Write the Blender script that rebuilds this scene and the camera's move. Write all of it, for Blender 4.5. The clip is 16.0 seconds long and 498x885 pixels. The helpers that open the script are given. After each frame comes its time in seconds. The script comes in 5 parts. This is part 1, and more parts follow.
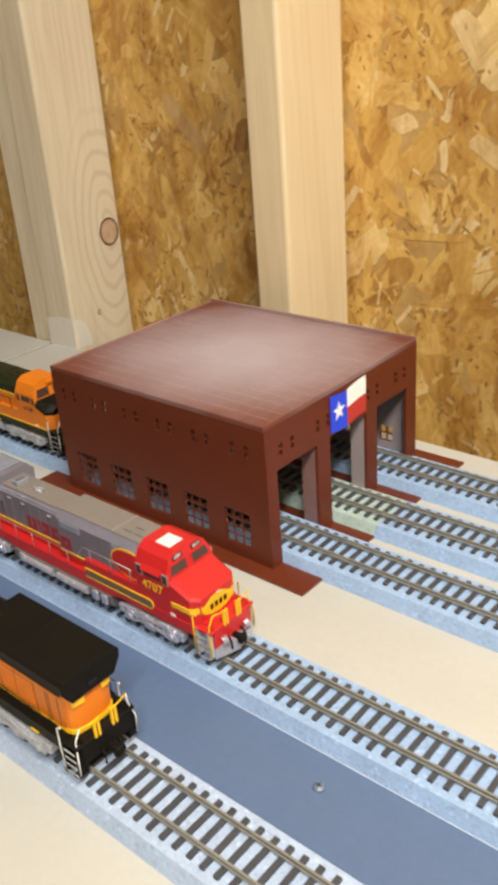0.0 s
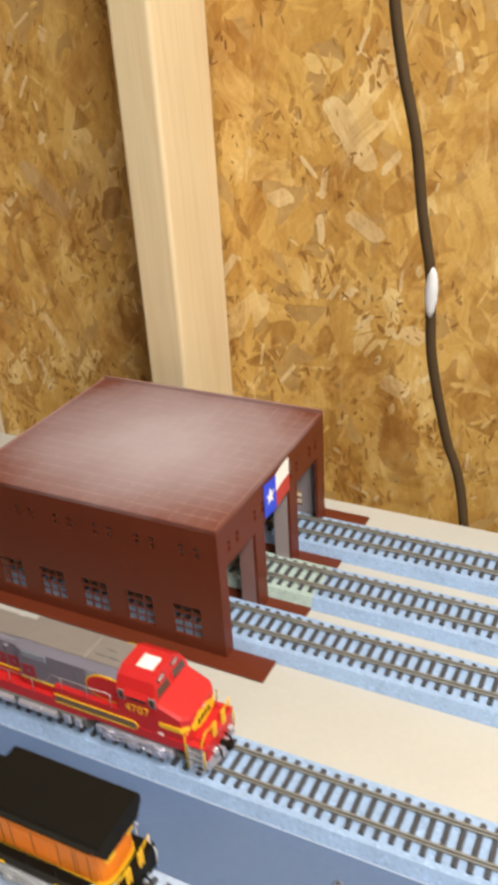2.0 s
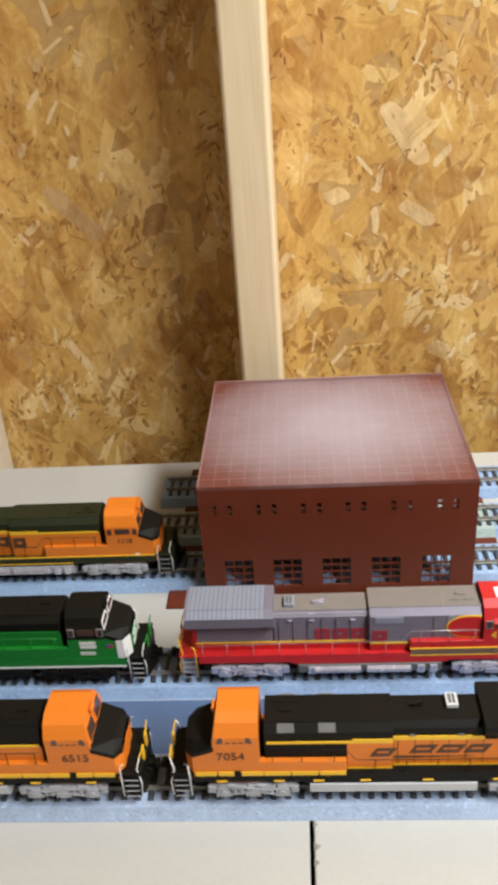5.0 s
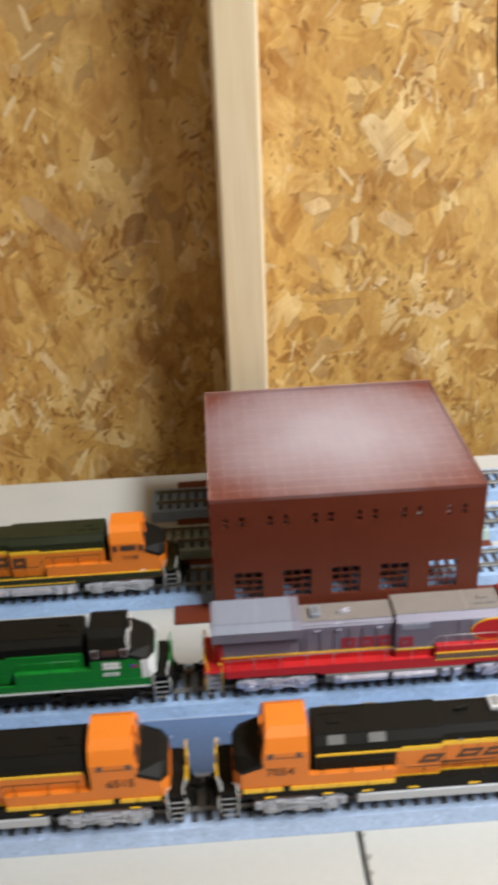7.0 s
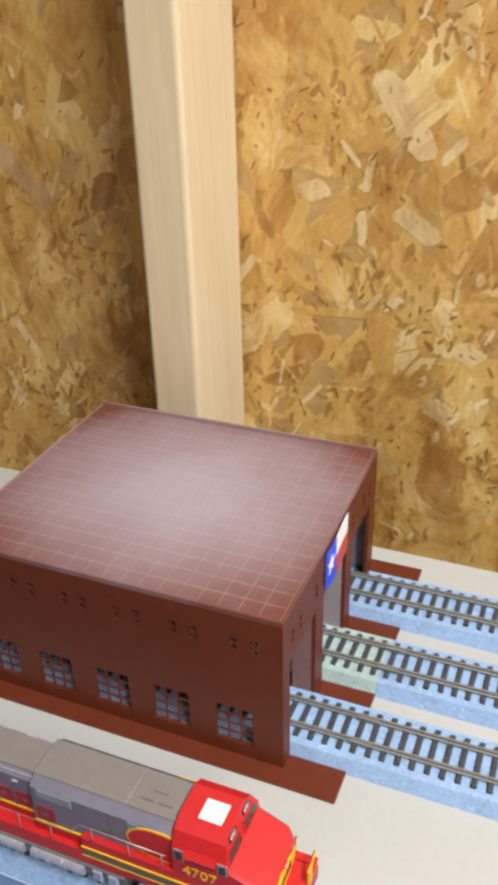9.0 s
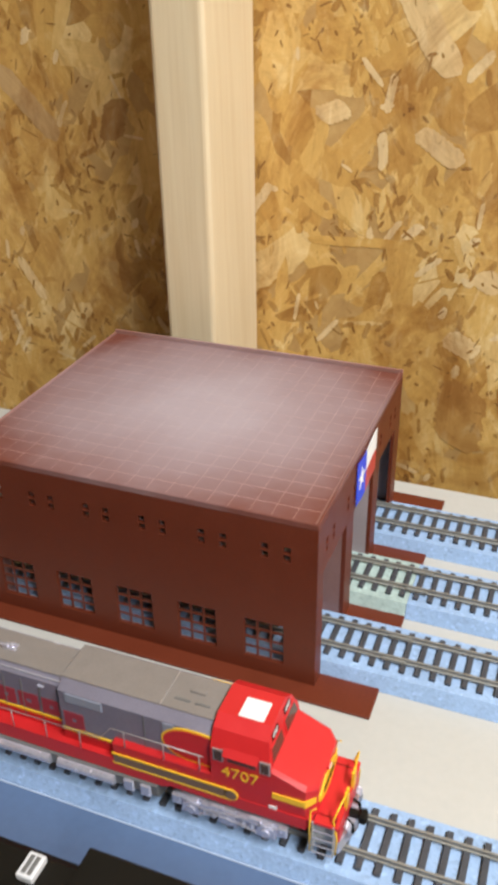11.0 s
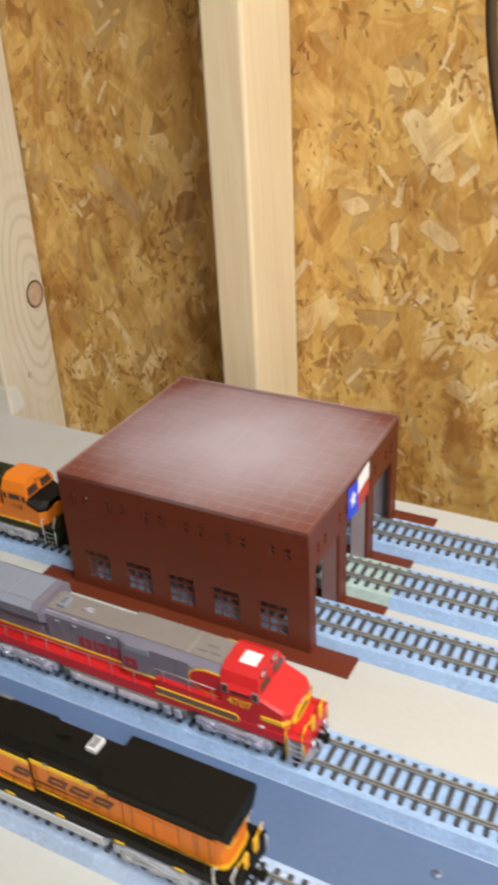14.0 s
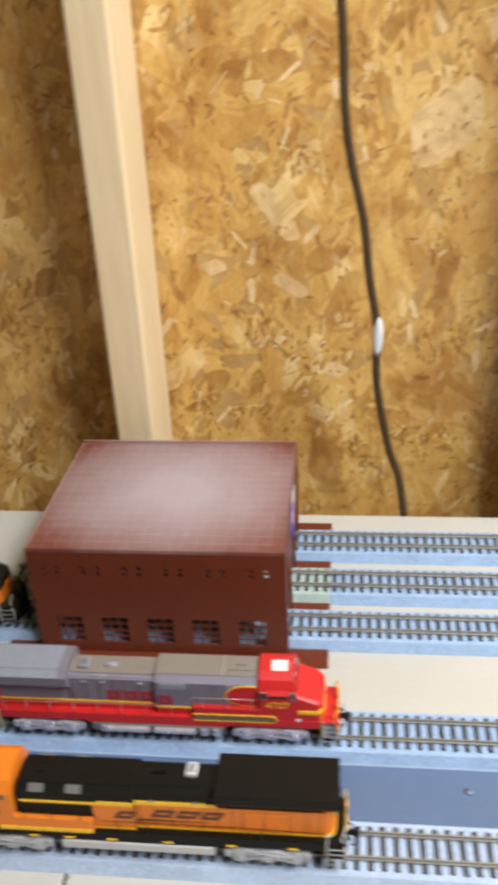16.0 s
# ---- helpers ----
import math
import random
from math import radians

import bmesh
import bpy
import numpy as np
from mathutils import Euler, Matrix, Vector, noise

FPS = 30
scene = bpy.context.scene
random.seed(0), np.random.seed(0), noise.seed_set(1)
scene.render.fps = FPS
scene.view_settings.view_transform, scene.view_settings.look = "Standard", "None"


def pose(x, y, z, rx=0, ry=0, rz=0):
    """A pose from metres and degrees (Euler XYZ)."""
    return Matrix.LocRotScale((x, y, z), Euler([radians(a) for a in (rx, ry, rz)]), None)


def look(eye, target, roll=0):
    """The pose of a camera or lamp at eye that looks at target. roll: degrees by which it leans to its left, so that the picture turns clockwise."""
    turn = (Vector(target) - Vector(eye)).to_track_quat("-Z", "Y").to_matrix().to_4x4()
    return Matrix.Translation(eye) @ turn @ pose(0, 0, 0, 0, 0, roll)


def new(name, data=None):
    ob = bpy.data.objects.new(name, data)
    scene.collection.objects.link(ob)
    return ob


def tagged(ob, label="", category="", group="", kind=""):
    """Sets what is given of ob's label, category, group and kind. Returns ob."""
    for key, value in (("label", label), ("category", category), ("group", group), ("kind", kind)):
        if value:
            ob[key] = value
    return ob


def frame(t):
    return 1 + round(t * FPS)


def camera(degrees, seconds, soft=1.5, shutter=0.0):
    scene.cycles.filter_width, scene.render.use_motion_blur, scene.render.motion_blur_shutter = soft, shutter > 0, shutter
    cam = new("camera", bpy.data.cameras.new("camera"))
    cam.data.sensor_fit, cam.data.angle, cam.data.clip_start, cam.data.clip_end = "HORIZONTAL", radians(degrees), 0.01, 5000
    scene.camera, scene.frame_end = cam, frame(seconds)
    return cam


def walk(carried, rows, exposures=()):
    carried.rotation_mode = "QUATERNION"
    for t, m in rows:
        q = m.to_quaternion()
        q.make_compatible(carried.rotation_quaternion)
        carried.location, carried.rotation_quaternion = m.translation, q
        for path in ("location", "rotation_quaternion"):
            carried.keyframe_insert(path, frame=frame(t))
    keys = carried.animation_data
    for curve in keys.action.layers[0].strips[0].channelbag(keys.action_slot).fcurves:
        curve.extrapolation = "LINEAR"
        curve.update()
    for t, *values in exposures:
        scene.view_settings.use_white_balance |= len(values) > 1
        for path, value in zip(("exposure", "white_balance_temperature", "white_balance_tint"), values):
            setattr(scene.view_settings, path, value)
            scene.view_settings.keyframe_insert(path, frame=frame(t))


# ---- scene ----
cam = camera(31.8, 16.0, soft=4.3, shutter=0.6)
PATH = [
    (0, (0.005, 0.008, 0.32), (-1.201, 1.336, -0.563), -4.6),
    (0.5, (0.017, -0.011, 0.329), (-1.155, 1.343, -0.562), -5.5),
    (1, (0.005, -0.03, 0.333), (-1.138, 1.343, -0.567), -6.1),
    (1.5, (-0.024, -0.031, 0.363), (-0.98, 1.464, -0.559), -4.5),
    (2, (-0.072, -0.023, 0.396), (-0.896, 1.537, -0.545), -3.7),
    (2.5, (-0.126, -0.026, 0.411), (-0.868, 1.561, -0.553), -3.4),
    (3, (-0.151, -0.035, 0.408), (-0.881, 1.551, -0.568), -4.5),
    (3.5, (-0.186, -0.057, 0.408), (-0.793, 1.574, -0.576), -2.9),
    (4, (-0.325, -0.117, 0.423), (-0.628, 1.588, -0.577), -2.2),
    (4.5, (-0.414, -0.175, 0.441), (-0.569, 1.559, -0.544), -3.4),
    (4.7, (-0.412, -0.170, 0.430), (-0.565, 1.568, -0.548), -4.0),
    (6.8, (-0.510, -0.170, 0.429), (-0.455, 1.583, -0.532), -2.6),
    (7, (-0.489, -0.165, 0.433), (-0.42, 1.585, -0.531), -2.4),
    (7.2, (-0.469, -0.168, 0.436), (-0.409, 1.585, -0.524), -1.75),
    (7.5, (-0.446, -0.171, 0.44), (-0.4, 1.585, -0.515), -0.9),
    (8, (-0.388, -0.131, 0.432), (-0.402, 1.626, -0.524), 0.1),
    (8.5, (-0.2407, -0.0187, 0.4081), (-0.576, 1.704, -0.551), 0.81),
    (9, (-0.1880, 0.0583, 0.3803), (-0.865, 1.661, -0.606), -1.57),
    (9.2, (-0.2012, 0.0633, 0.3717), (-0.890, 1.659, -0.617), -1.55),
    (11.3, (-0.21, 0.031, 0.331), (-0.839, 1.648, -0.664), -1.1),
    (11.5, (-0.212, 0.025, 0.342), (-0.832, 1.632, -0.675), -1.3),
    (12, (-0.187, 0.027, 0.343), (-0.81, 1.644, -0.655), -1.2),
    (12.5, (-0.15, 0.015, 0.365), (-0.852, 1.606, -0.623), -0.8),
    (13, (-0.117, 0.008, 0.379), (-0.942, 1.551, -0.589), -2.3),
    (13.5, (-0.093, -0.036, 0.397), (-0.943, 1.492, -0.573), -2.7),
    (14, (-0.111, -0.058, 0.419), (-0.954, 1.478, -0.546), -3.1),
    (14.5, (-0.21, -0.071, 0.416), (-0.827, 1.571, -0.546), -2.0),
    (15, (-0.309, -0.134, 0.448), (-0.577, 1.596, -0.519), -1.8),
    (15.5, (-0.318, -0.16, 0.471), (-0.539, 1.581, -0.488), -1.9),
    (16, (-0.256, -0.175, 0.477), (-0.473, 1.58, -0.459), -3.0),
]
EXPOSURES = [(0, -0.12, 7100, 11), (0.5, -0.20, 7250, 12), (1.0, -0.22, 7250, 12), (2.0, -0.13, 6950, 12), (4.5, 0.02, 6350, 12.5), (7.5, 0.03, 6050, 12),
             (9.0, -0.14, 6150, 12), (11.5, -0.10, 6250, 12), (14.0, -0.12, 6350, 12), (15.0, -0.04, 6350, 12), (16.0, -0.07, 6350, 12)]
walk(cam, [(t, look(eye, target, roll)) for t, eye, target, roll in PATH], EXPOSURES)

# ---- light ----
world = bpy.data.worlds.new("room_air")
scene.world = world
world.use_nodes = True
world.node_tree.nodes["Background"].inputs["Color"].default_value = (1.0, 0.93, 0.82, 1)
world.node_tree.nodes["Background"].inputs["Strength"].default_value = 0.02


def area_lamp(name, eye, target, sx, sy, watts, colour):
    d = bpy.data.lights.new(name, "AREA")
    d.shape, d.size, d.size_y, d.energy, d.color = "RECTANGLE", sx, sy, watts, colour
    d.spread = radians(150)
    ob = new(name, d)
    ob.matrix_world = look(eye, target)
    return ob


area_lamp("room_lamp", (0.60, -0.32, 1.60), (0.54, 0.03, 0.15), 0.16, 1.4, 60, (0.975, 0.98, 0.915))

# ---- materials ----
MATS = {}


def nodes_of(name):
    m = bpy.data.materials.new(name)
    m.use_nodes = True
    nt = m.node_tree
    return m, nt, nt.nodes["Principled BSDF"]


def link(nt, a, b):
    nt.links.new(a, b)


def node(nt, kind, **kw):
    n = nt.nodes.new(kind)
    for k, v in kw.items():
        n.inputs[k].default_value = v
    return n


def ramp(nt, fac, stops):
    r = nt.nodes.new("ShaderNodeValToRGB")
    els = r.color_ramp.elements
    while len(els) < len(stops):
        els.new(0.5)
    for e, (p, c) in zip(els, stops):
        e.position, e.color = p, (*c, 1)
    link(nt, fac, r.inputs["Fac"])
    return r.outputs["Color"]


def mix(nt, fac, a, b, mode="MIX"):
    n = nt.nodes.new("ShaderNodeMix")
    n.data_type, n.blend_type = "RGBA", mode
    for s, v in ((n.inputs[0], fac), (n.inputs[6], a), (n.inputs[7], b)):
        if isinstance(v, (int, float)):
            s.default_value = v
        elif isinstance(v, tuple):
            s.default_value = (*v, 1)
        else:
            link(nt, v, s)
    return n.outputs[2]


def coords(nt, scale=(1, 1, 1), kind="Object"):
    if kind == "World":
        src = nt.nodes.new("ShaderNodeNewGeometry").outputs["Position"]
    else:
        src = nt.nodes.new("ShaderNodeTexCoord").outputs[kind]
    mp = node(nt, "ShaderNodeMapping", Scale=scale)
    link(nt, src, mp.inputs["Vector"])
    return mp.outputs["Vector"]


def noise_tex(nt, vec, scale, detail=4.0, rough=0.55, distort=0.0):
    n = node(nt, "ShaderNodeTexNoise", Scale=scale, Detail=detail, Roughness=rough, Distortion=distort)
    link(nt, vec, n.inputs["Vector"])
    return n.outputs["Fac"]


def bump(nt, bsdf, height, strength, distance):
    b = node(nt, "ShaderNodeBump", Strength=strength, Distance=distance)
    link(nt, height, b.inputs["Height"])
    link(nt, b.outputs["Normal"], bsdf.inputs["Normal"])


def plain(name, colour, rough=0.5, metal=0.0, grain=0.12, scale=300.0, relief=0.0002, coat=0.0, shine=0.5):
    """A painted or moulded surface: a base colour with two scales of mottling and a fine relief."""
    if name in MATS:
        return MATS[name]
    m, nt, b = nodes_of(name)
    v = coords(nt, kind="World")
    fine, broad = noise_tex(nt, v, scale * 4, 3), noise_tex(nt, v, scale * 0.35, 3)
    dark, light = tuple(c * (1 - grain) for c in colour), tuple(min(1, c * (1 + grain)) for c in colour)
    c1 = ramp(nt, fine, [(0.3, dark), (0.7, light)])
    c2 = ramp(nt, broad, [(0.3, dark), (0.7, light)])
    link(nt, mix(nt, 0.5, c1, c2), b.inputs["Base Color"])
    b.inputs["Metallic"].default_value = metal
    b.inputs["Coat Weight"].default_value = coat
    b.inputs["Specular IOR Level"].default_value = shine
    r = node(nt, "ShaderNodeMapRange")
    r.inputs["To Min"].default_value, r.inputs["To Max"].default_value = max(0.05, rough - 0.08), min(1, rough + 0.1)
    link(nt, broad, r.inputs["Value"])
    link(nt, r.outputs["Result"], b.inputs["Roughness"])
    if relief:
        bump(nt, b, fine, 0.25, relief)
    MATS[name] = m
    return m


def pine(name, tint=(1, 1, 1)):
    m, nt, b = nodes_of(name)
    v = coords(nt, (1, 1, 0.06))
    w = node(nt, "ShaderNodeTexWave", Scale=26.0, Distortion=5.0, Detail=3.0)
    w.inputs["Detail Scale"].default_value = 1.6
    w.bands_direction = "DIAGONAL"
    link(nt, v, w.inputs["Vector"])
    fibre = noise_tex(nt, coords(nt, (1, 1, 0.02)), 900, 3)
    broad = noise_tex(nt, coords(nt, (1, 1, 0.3)), 14, 3)
    t = lambda c: tuple(a * k for a, k in zip(c, tint))
    c = ramp(nt, w.outputs["Fac"], [(0.0, t((0.68, 0.52, 0.31))), (0.6, t((0.71, 0.56, 0.345))), (1.0, t((0.65, 0.48, 0.27)))])
    c = mix(nt, 0.35, c, ramp(nt, fibre, [(0.3, t((0.60, 0.44, 0.25))), (0.7, t((0.80, 0.65, 0.43)))]))
    c = mix(nt, 0.25, c, ramp(nt, broad, [(0.3, t((0.62, 0.45, 0.25))), (0.7, t((0.82, 0.68, 0.46)))]))
    link(nt, c, b.inputs["Base Color"])
    b.inputs["Roughness"].default_value = 0.72
    bump(nt, b, fibre, 0.3, 0.0004)
    return m


def knotty_pine(name, y, z):
    """Bleached pine whose grain runs straight and bends in rings round a knot at (y, z)."""
    m, nt, b = nodes_of(name)
    pos = nt.nodes.new("ShaderNodeNewGeometry").outputs["Position"]
    mp = node(nt, "ShaderNodeMapping", Scale=(0, 1, 0.42), Location=(0, -y, -z * 0.42))
    link(nt, pos, mp.inputs["Vector"])
    rings = node(nt, "ShaderNodeTexWave", Scale=36.0, Distortion=5.0, Detail=2.0)
    rings.inputs["Detail Scale"].default_value = 0.6
    rings.wave_type, rings.rings_direction = "RINGS", "SPHERICAL"
    link(nt, mp.outputs["Vector"], rings.inputs["Vector"])
    mp2 = node(nt, "ShaderNodeMapping", Scale=(0, 15, 6.5), Location=(0, -y * 15, -z * 6.5))
    link(nt, pos, mp2.inputs["Vector"])
    near = nt.nodes.new("ShaderNodeTexGradient")
    near.gradient_type = "SPHERICAL"
    link(nt, mp2.outputs["Vector"], near.inputs["Vector"])
    straight = noise_tex(nt, coords(nt, (1, 1, 0.035), "World"), 210, 4, 0.55, 0.4)
    fibre = noise_tex(nt, coords(nt, (1, 1, 0.02), "World"), 900, 3)
    broad = noise_tex(nt, coords(nt, (1, 1, 0.3), "World"), 16, 3)
    lines = mix(nt, ramp(nt, near.outputs["Fac"], [(0.05, (0, 0, 0)), (0.4, (0.8, 0.8, 0.8))]),
                ramp(nt, straight, [(0.36, (0.54, 0.44, 0.31)), (0.56, (0.66, 0.57, 0.44))]),
                ramp(nt, rings.outputs["Fac"], [(0.06, (0.47, 0.37, 0.25)), (0.34, (0.66, 0.57, 0.44))]))
    c = mix(nt, 0.25, lines, ramp(nt, fibre, [(0.3, (0.54, 0.45, 0.33)), (0.7, (0.71, 0.63, 0.50))]))
    c = mix(nt, 0.3, c, ramp(nt, broad, [(0.3, (0.55, 0.45, 0.33)), (0.7, (0.72, 0.65, 0.53))]))
    link(nt, c, b.inputs["Base Color"])
    b.inputs["Roughness"].default_value = 0.72
    bump(nt, b, fibre, 0.3, 0.0004)
    return m


def strand_material(name="osb_strands", fixed=None, keep=0.32, blend=0.28):
    """Pressed wood strands: every strand has its own tone, with grain along its length, under the board's own soft stains."""
    m, nt, b = nodes_of(name)
    g = nt.nodes.new("ShaderNodeNewGeometry")
    rnd = g.outputs["Random Per Island"]
    tone = ramp(nt, rnd, [(0.0, (0.34, 0.160, 0.034)), (0.12, (0.50, 0.262, 0.060)), (0.40, (0.63, 0.372, 0.100)),
                          (0.72, (0.72, 0.458, 0.142)), (0.90, (0.79, 0.545, 0.212)), (1.0, (0.86, 0.67, 0.345))])
    if fixed:
        tone = mix(nt, 0.0, fixed, fixed)
    world = coords(nt, (1, 1, 0.55), "World")
    soft = noise_tex(nt, world, 52, 6, 0.66, 1.3)
    ground = ramp(nt, soft, [(0.30, (0.30, 0.140, 0.032)), (0.43, (0.57, 0.328, 0.084)), (0.54, (0.69, 0.430, 0.130)), (0.66, (0.86, 0.69, 0.36))])
    tone = mix(nt, blend if fixed else keep, tone, ground)
    uv = nt.nodes.new("ShaderNodeUVMap").outputs["UV"]
    mp = node(nt, "ShaderNodeMapping", Scale=(14, 420, 1))
    link(nt, uv, mp.inputs["Vector"])
    comb = nt.nodes.new("ShaderNodeVectorMath")
    comb.operation = "ADD"
    link(nt, mp.outputs["Vector"], comb.inputs[0])
    link(nt, rnd, comb.inputs[1])
    grain = noise_tex(nt, comb.outputs["Vector"], 1.3, 3, 0.55)
    flecks = noise_tex(nt, coords(nt, (1, 1, 0.45), "World"), 150, 4, 0.7, 1.5)
    blotch = noise_tex(nt, coords(nt, (1, 1, 0.7), "World"), 15, 6, 0.70, 1.0)
    c = mix(nt, 0.32, tone, ramp(nt, grain, [(0.25, (0.74, 0.68, 0.60)), (0.65, (1.0, 1.0, 1.0))]), "MULTIPLY")
    c = mix(nt, 0.55, c, ramp(nt, flecks, [(0.27, (0.55, 0.42, 0.28)), (0.40, (1.0, 1.0, 1.0))]), "MULTIPLY")
    c = mix(nt, 0.75, c, ramp(nt, blotch, [(0.36, (0.60, 0.44, 0.28)), (0.53, (1.0, 1.0, 1.0))]), "MULTIPLY")
    link(nt, c, b.inputs["Base Color"])
    b.inputs["Roughness"].default_value = 0.55
    bump(nt, b, grain, 0.25, 0.0004)
    return m


def board_material():
    m, nt, b = nodes_of("osb_board")
    v = coords(nt, kind="World")
    n1, n2 = noise_tex(nt, v, 45, 5, 0.7, 1.0), noise_tex(nt, v, 9, 3)
    c = ramp(nt, n1, [(0.25, (0.30, 0.15, 0.045)), (0.5, (0.48, 0.28, 0.09)), (0.75, (0.60, 0.40, 0.16))])
    c = mix(nt, 0.4, c, ramp(nt, n2, [(0.3, (0.45, 0.26, 0.09)), (0.7, (0.60, 0.40, 0.16))]))
    link(nt, c, b.inputs["Base Color"])
    b.inputs["Roughness"].default_value = 0.65
    bump(nt, b, n1, 0.4, 0.001)
    return m


def foam_material(name, colour):
    """Closed-cell foam roadbed: speckled with pale and dark flecks."""
    m, nt, b = nodes_of(name)
    v = coords(nt, kind="World")
    vor = node(nt, "ShaderNodeTexVoronoi", Scale=620.0)
    link(nt, v, vor.inputs["Vector"])
    sep = nt.nodes.new("ShaderNodeSeparateColor")
    link(nt, vor.outputs["Color"], sep.inputs["Color"])
    k = lambda f: tuple(min(1, c * f) for c in colour)
    c = ramp(nt, sep.outputs["Red"], [(0.0, k(0.74)), (0.2, k(0.94)), (0.75, k(1.0)), (0.93, k(1.08)), (1.0, k(1.35))])
    broad = noise_tex(nt, v, 60, 3)
    c = mix(nt, 0.35, c, ramp(nt, broad, [(0.3, k(0.8)), (0.7, k(1.18))]))
    link(nt, c, b.inputs["Base Color"])
    b.inputs["Roughness"].default_value = 0.8
    bump(nt, b, vor.outputs["Distance"], 0.35, 0.0004)
    return m


def roof_material(name, base, dust):
    """Brown plastic, airbrushed with pale dust that is thickest in the middle of the roof."""
    m, nt, b = nodes_of(name)
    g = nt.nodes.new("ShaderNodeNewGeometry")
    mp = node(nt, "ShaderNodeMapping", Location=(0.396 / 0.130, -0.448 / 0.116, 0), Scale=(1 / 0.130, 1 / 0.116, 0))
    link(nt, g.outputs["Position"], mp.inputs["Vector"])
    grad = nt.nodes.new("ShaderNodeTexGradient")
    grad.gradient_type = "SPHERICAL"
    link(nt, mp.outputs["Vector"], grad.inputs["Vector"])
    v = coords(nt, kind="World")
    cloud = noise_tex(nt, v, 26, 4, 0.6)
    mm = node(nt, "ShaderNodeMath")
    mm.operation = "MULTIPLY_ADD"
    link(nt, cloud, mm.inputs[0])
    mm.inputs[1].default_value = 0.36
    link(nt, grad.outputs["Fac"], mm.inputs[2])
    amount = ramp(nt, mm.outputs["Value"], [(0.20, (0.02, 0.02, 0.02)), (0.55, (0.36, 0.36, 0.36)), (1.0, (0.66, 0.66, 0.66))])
    fine = noise_tex(nt, v, 1600, 3)
    lines = noise_tex(nt, coords(nt, (1, 0.01, 1), "World"), 1800, 2)
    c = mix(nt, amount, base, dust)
    c = mix(nt, 0.25, c, ramp(nt, fine, [(0.3, (0.6, 0.6, 0.6)), (0.7, (1, 1, 1))]), "MULTIPLY")
    link(nt, c, b.inputs["Base Color"])
    b.inputs["Roughness"].default_value = 0.6
    b.inputs["Specular IOR Level"].default_value = 0.3
    bump(nt, b, lines, 0.2, 0.0002)
    return m


M_STRAND, M_BOARD = strand_material(), board_material()
M_PINE = pine("pine", (0.99, 1.02, 1.08))
M_KNOT = plain("pine_knot", (0.50, 0.34, 0.22), 0.6, grain=0.25)
M_KNOT_RING = plain("knot_ring", (0.10, 0.05, 0.025), 0.7)
M_TABLE = plain("cream_paint", (0.445, 0.437, 0.412), 0.6, grain=0.04, scale=60)
M_STRIP = plain("blue_grey_paint", (0.086, 0.134, 0.245), 0.45, grain=0.08, scale=60)
M_GAP = plain("dark_gap", (0.045, 0.042, 0.036), 0.9)
M_TORN = plain("torn_paper", (0.24, 0.225, 0.20), 0.9, grain=0.3)
M_BED = foam_material("blue_foam", (0.28, 0.40, 0.61))
M_BED_GREEN = foam_material("green_foam", (0.36, 0.46, 0.44))
M_TIE = plain("tie_plastic", (0.046, 0.048, 0.058), 0.6, grain=0.25)
M_RAIL = plain("nickel_rail", (0.27, 0.26, 0.235), 0.55, 0.4, grain=0.15)
M_BRICK = plain("brown_plastic", (0.118, 0.0235, 0.0095), 0.45, grain=0.12, scale=160, shine=0.32)
M_LINING = plain("bare_grey_plastic", (0.33, 0.275, 0.29), 0.45, grain=0.08)
M_PIER = plain("dusty_brown_pier", (0.23, 0.125, 0.115), 0.5, grain=0.12)
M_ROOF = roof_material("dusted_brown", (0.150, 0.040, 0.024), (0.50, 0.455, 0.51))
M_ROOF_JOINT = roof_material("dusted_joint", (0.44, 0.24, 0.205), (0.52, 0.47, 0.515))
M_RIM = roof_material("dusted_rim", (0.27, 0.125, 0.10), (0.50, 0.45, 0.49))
M_SMEAR = plain("white_paint_smear", (0.66, 0.62, 0.57), 0.55, grain=0.05)
M_BED_FRONT = foam_material("blue_grey_foam", (0.36, 0.45, 0.62))
M_BEAD = plain("pale_edge_bead", (0.36, 0.44, 0.58), 0.6)
M_CABLE = plain("cable_rubber", (0.064, 0.039, 0.019), 0.65, shine=0.2)
M_LABEL = plain("white_label", (0.62, 0.63, 0.68), 0.5)
M_STEEL = plain("screw_steel", (0.17, 0.21, 0.30), 0.5, 0.3)
M_BLUE = plain("flag_blue", (0.015, 0.06, 0.75), 0.4, grain=0.04)
M_WHITE = plain("flag_white", (0.88, 0.88, 0.88), 0.4, grain=0.03)
M_RED = plain("flag_red", (0.50, 0.035, 0.030), 0.4, grain=0.04)
M_PLASTER = plain("room_wall_paint", (0.62, 0.55, 0.44), 0.8, grain=0.05, scale=20)
M_FLOOR = plain("room_floor", (0.25, 0.22, 0.19), 0.7, grain=0.15, scale=20)

# ---- mesh helpers ----


def box(bm, x0, x1, y0, y1, z0, z1, bevel=0.0, seg=1):
    vs = [bm.verts.new((x, y, z)) for z in (z0, z1) for y in (y0, y1) for x in (x0, x1)]
    fs = [bm.faces.new([vs[i] for i in q]) for q in ((0, 2, 3, 1), (4, 5, 7, 6), (0, 1, 5, 4), (2, 6, 7, 3), (0, 4, 6, 2), (1, 3, 7, 5))]
    if bevel:
        es = list({e for f in fs for e in f.edges})
        bmesh.ops.bevel(bm, geom=es, offset=bevel, segments=seg, profile=0.5, affect="EDGES")
    return bm


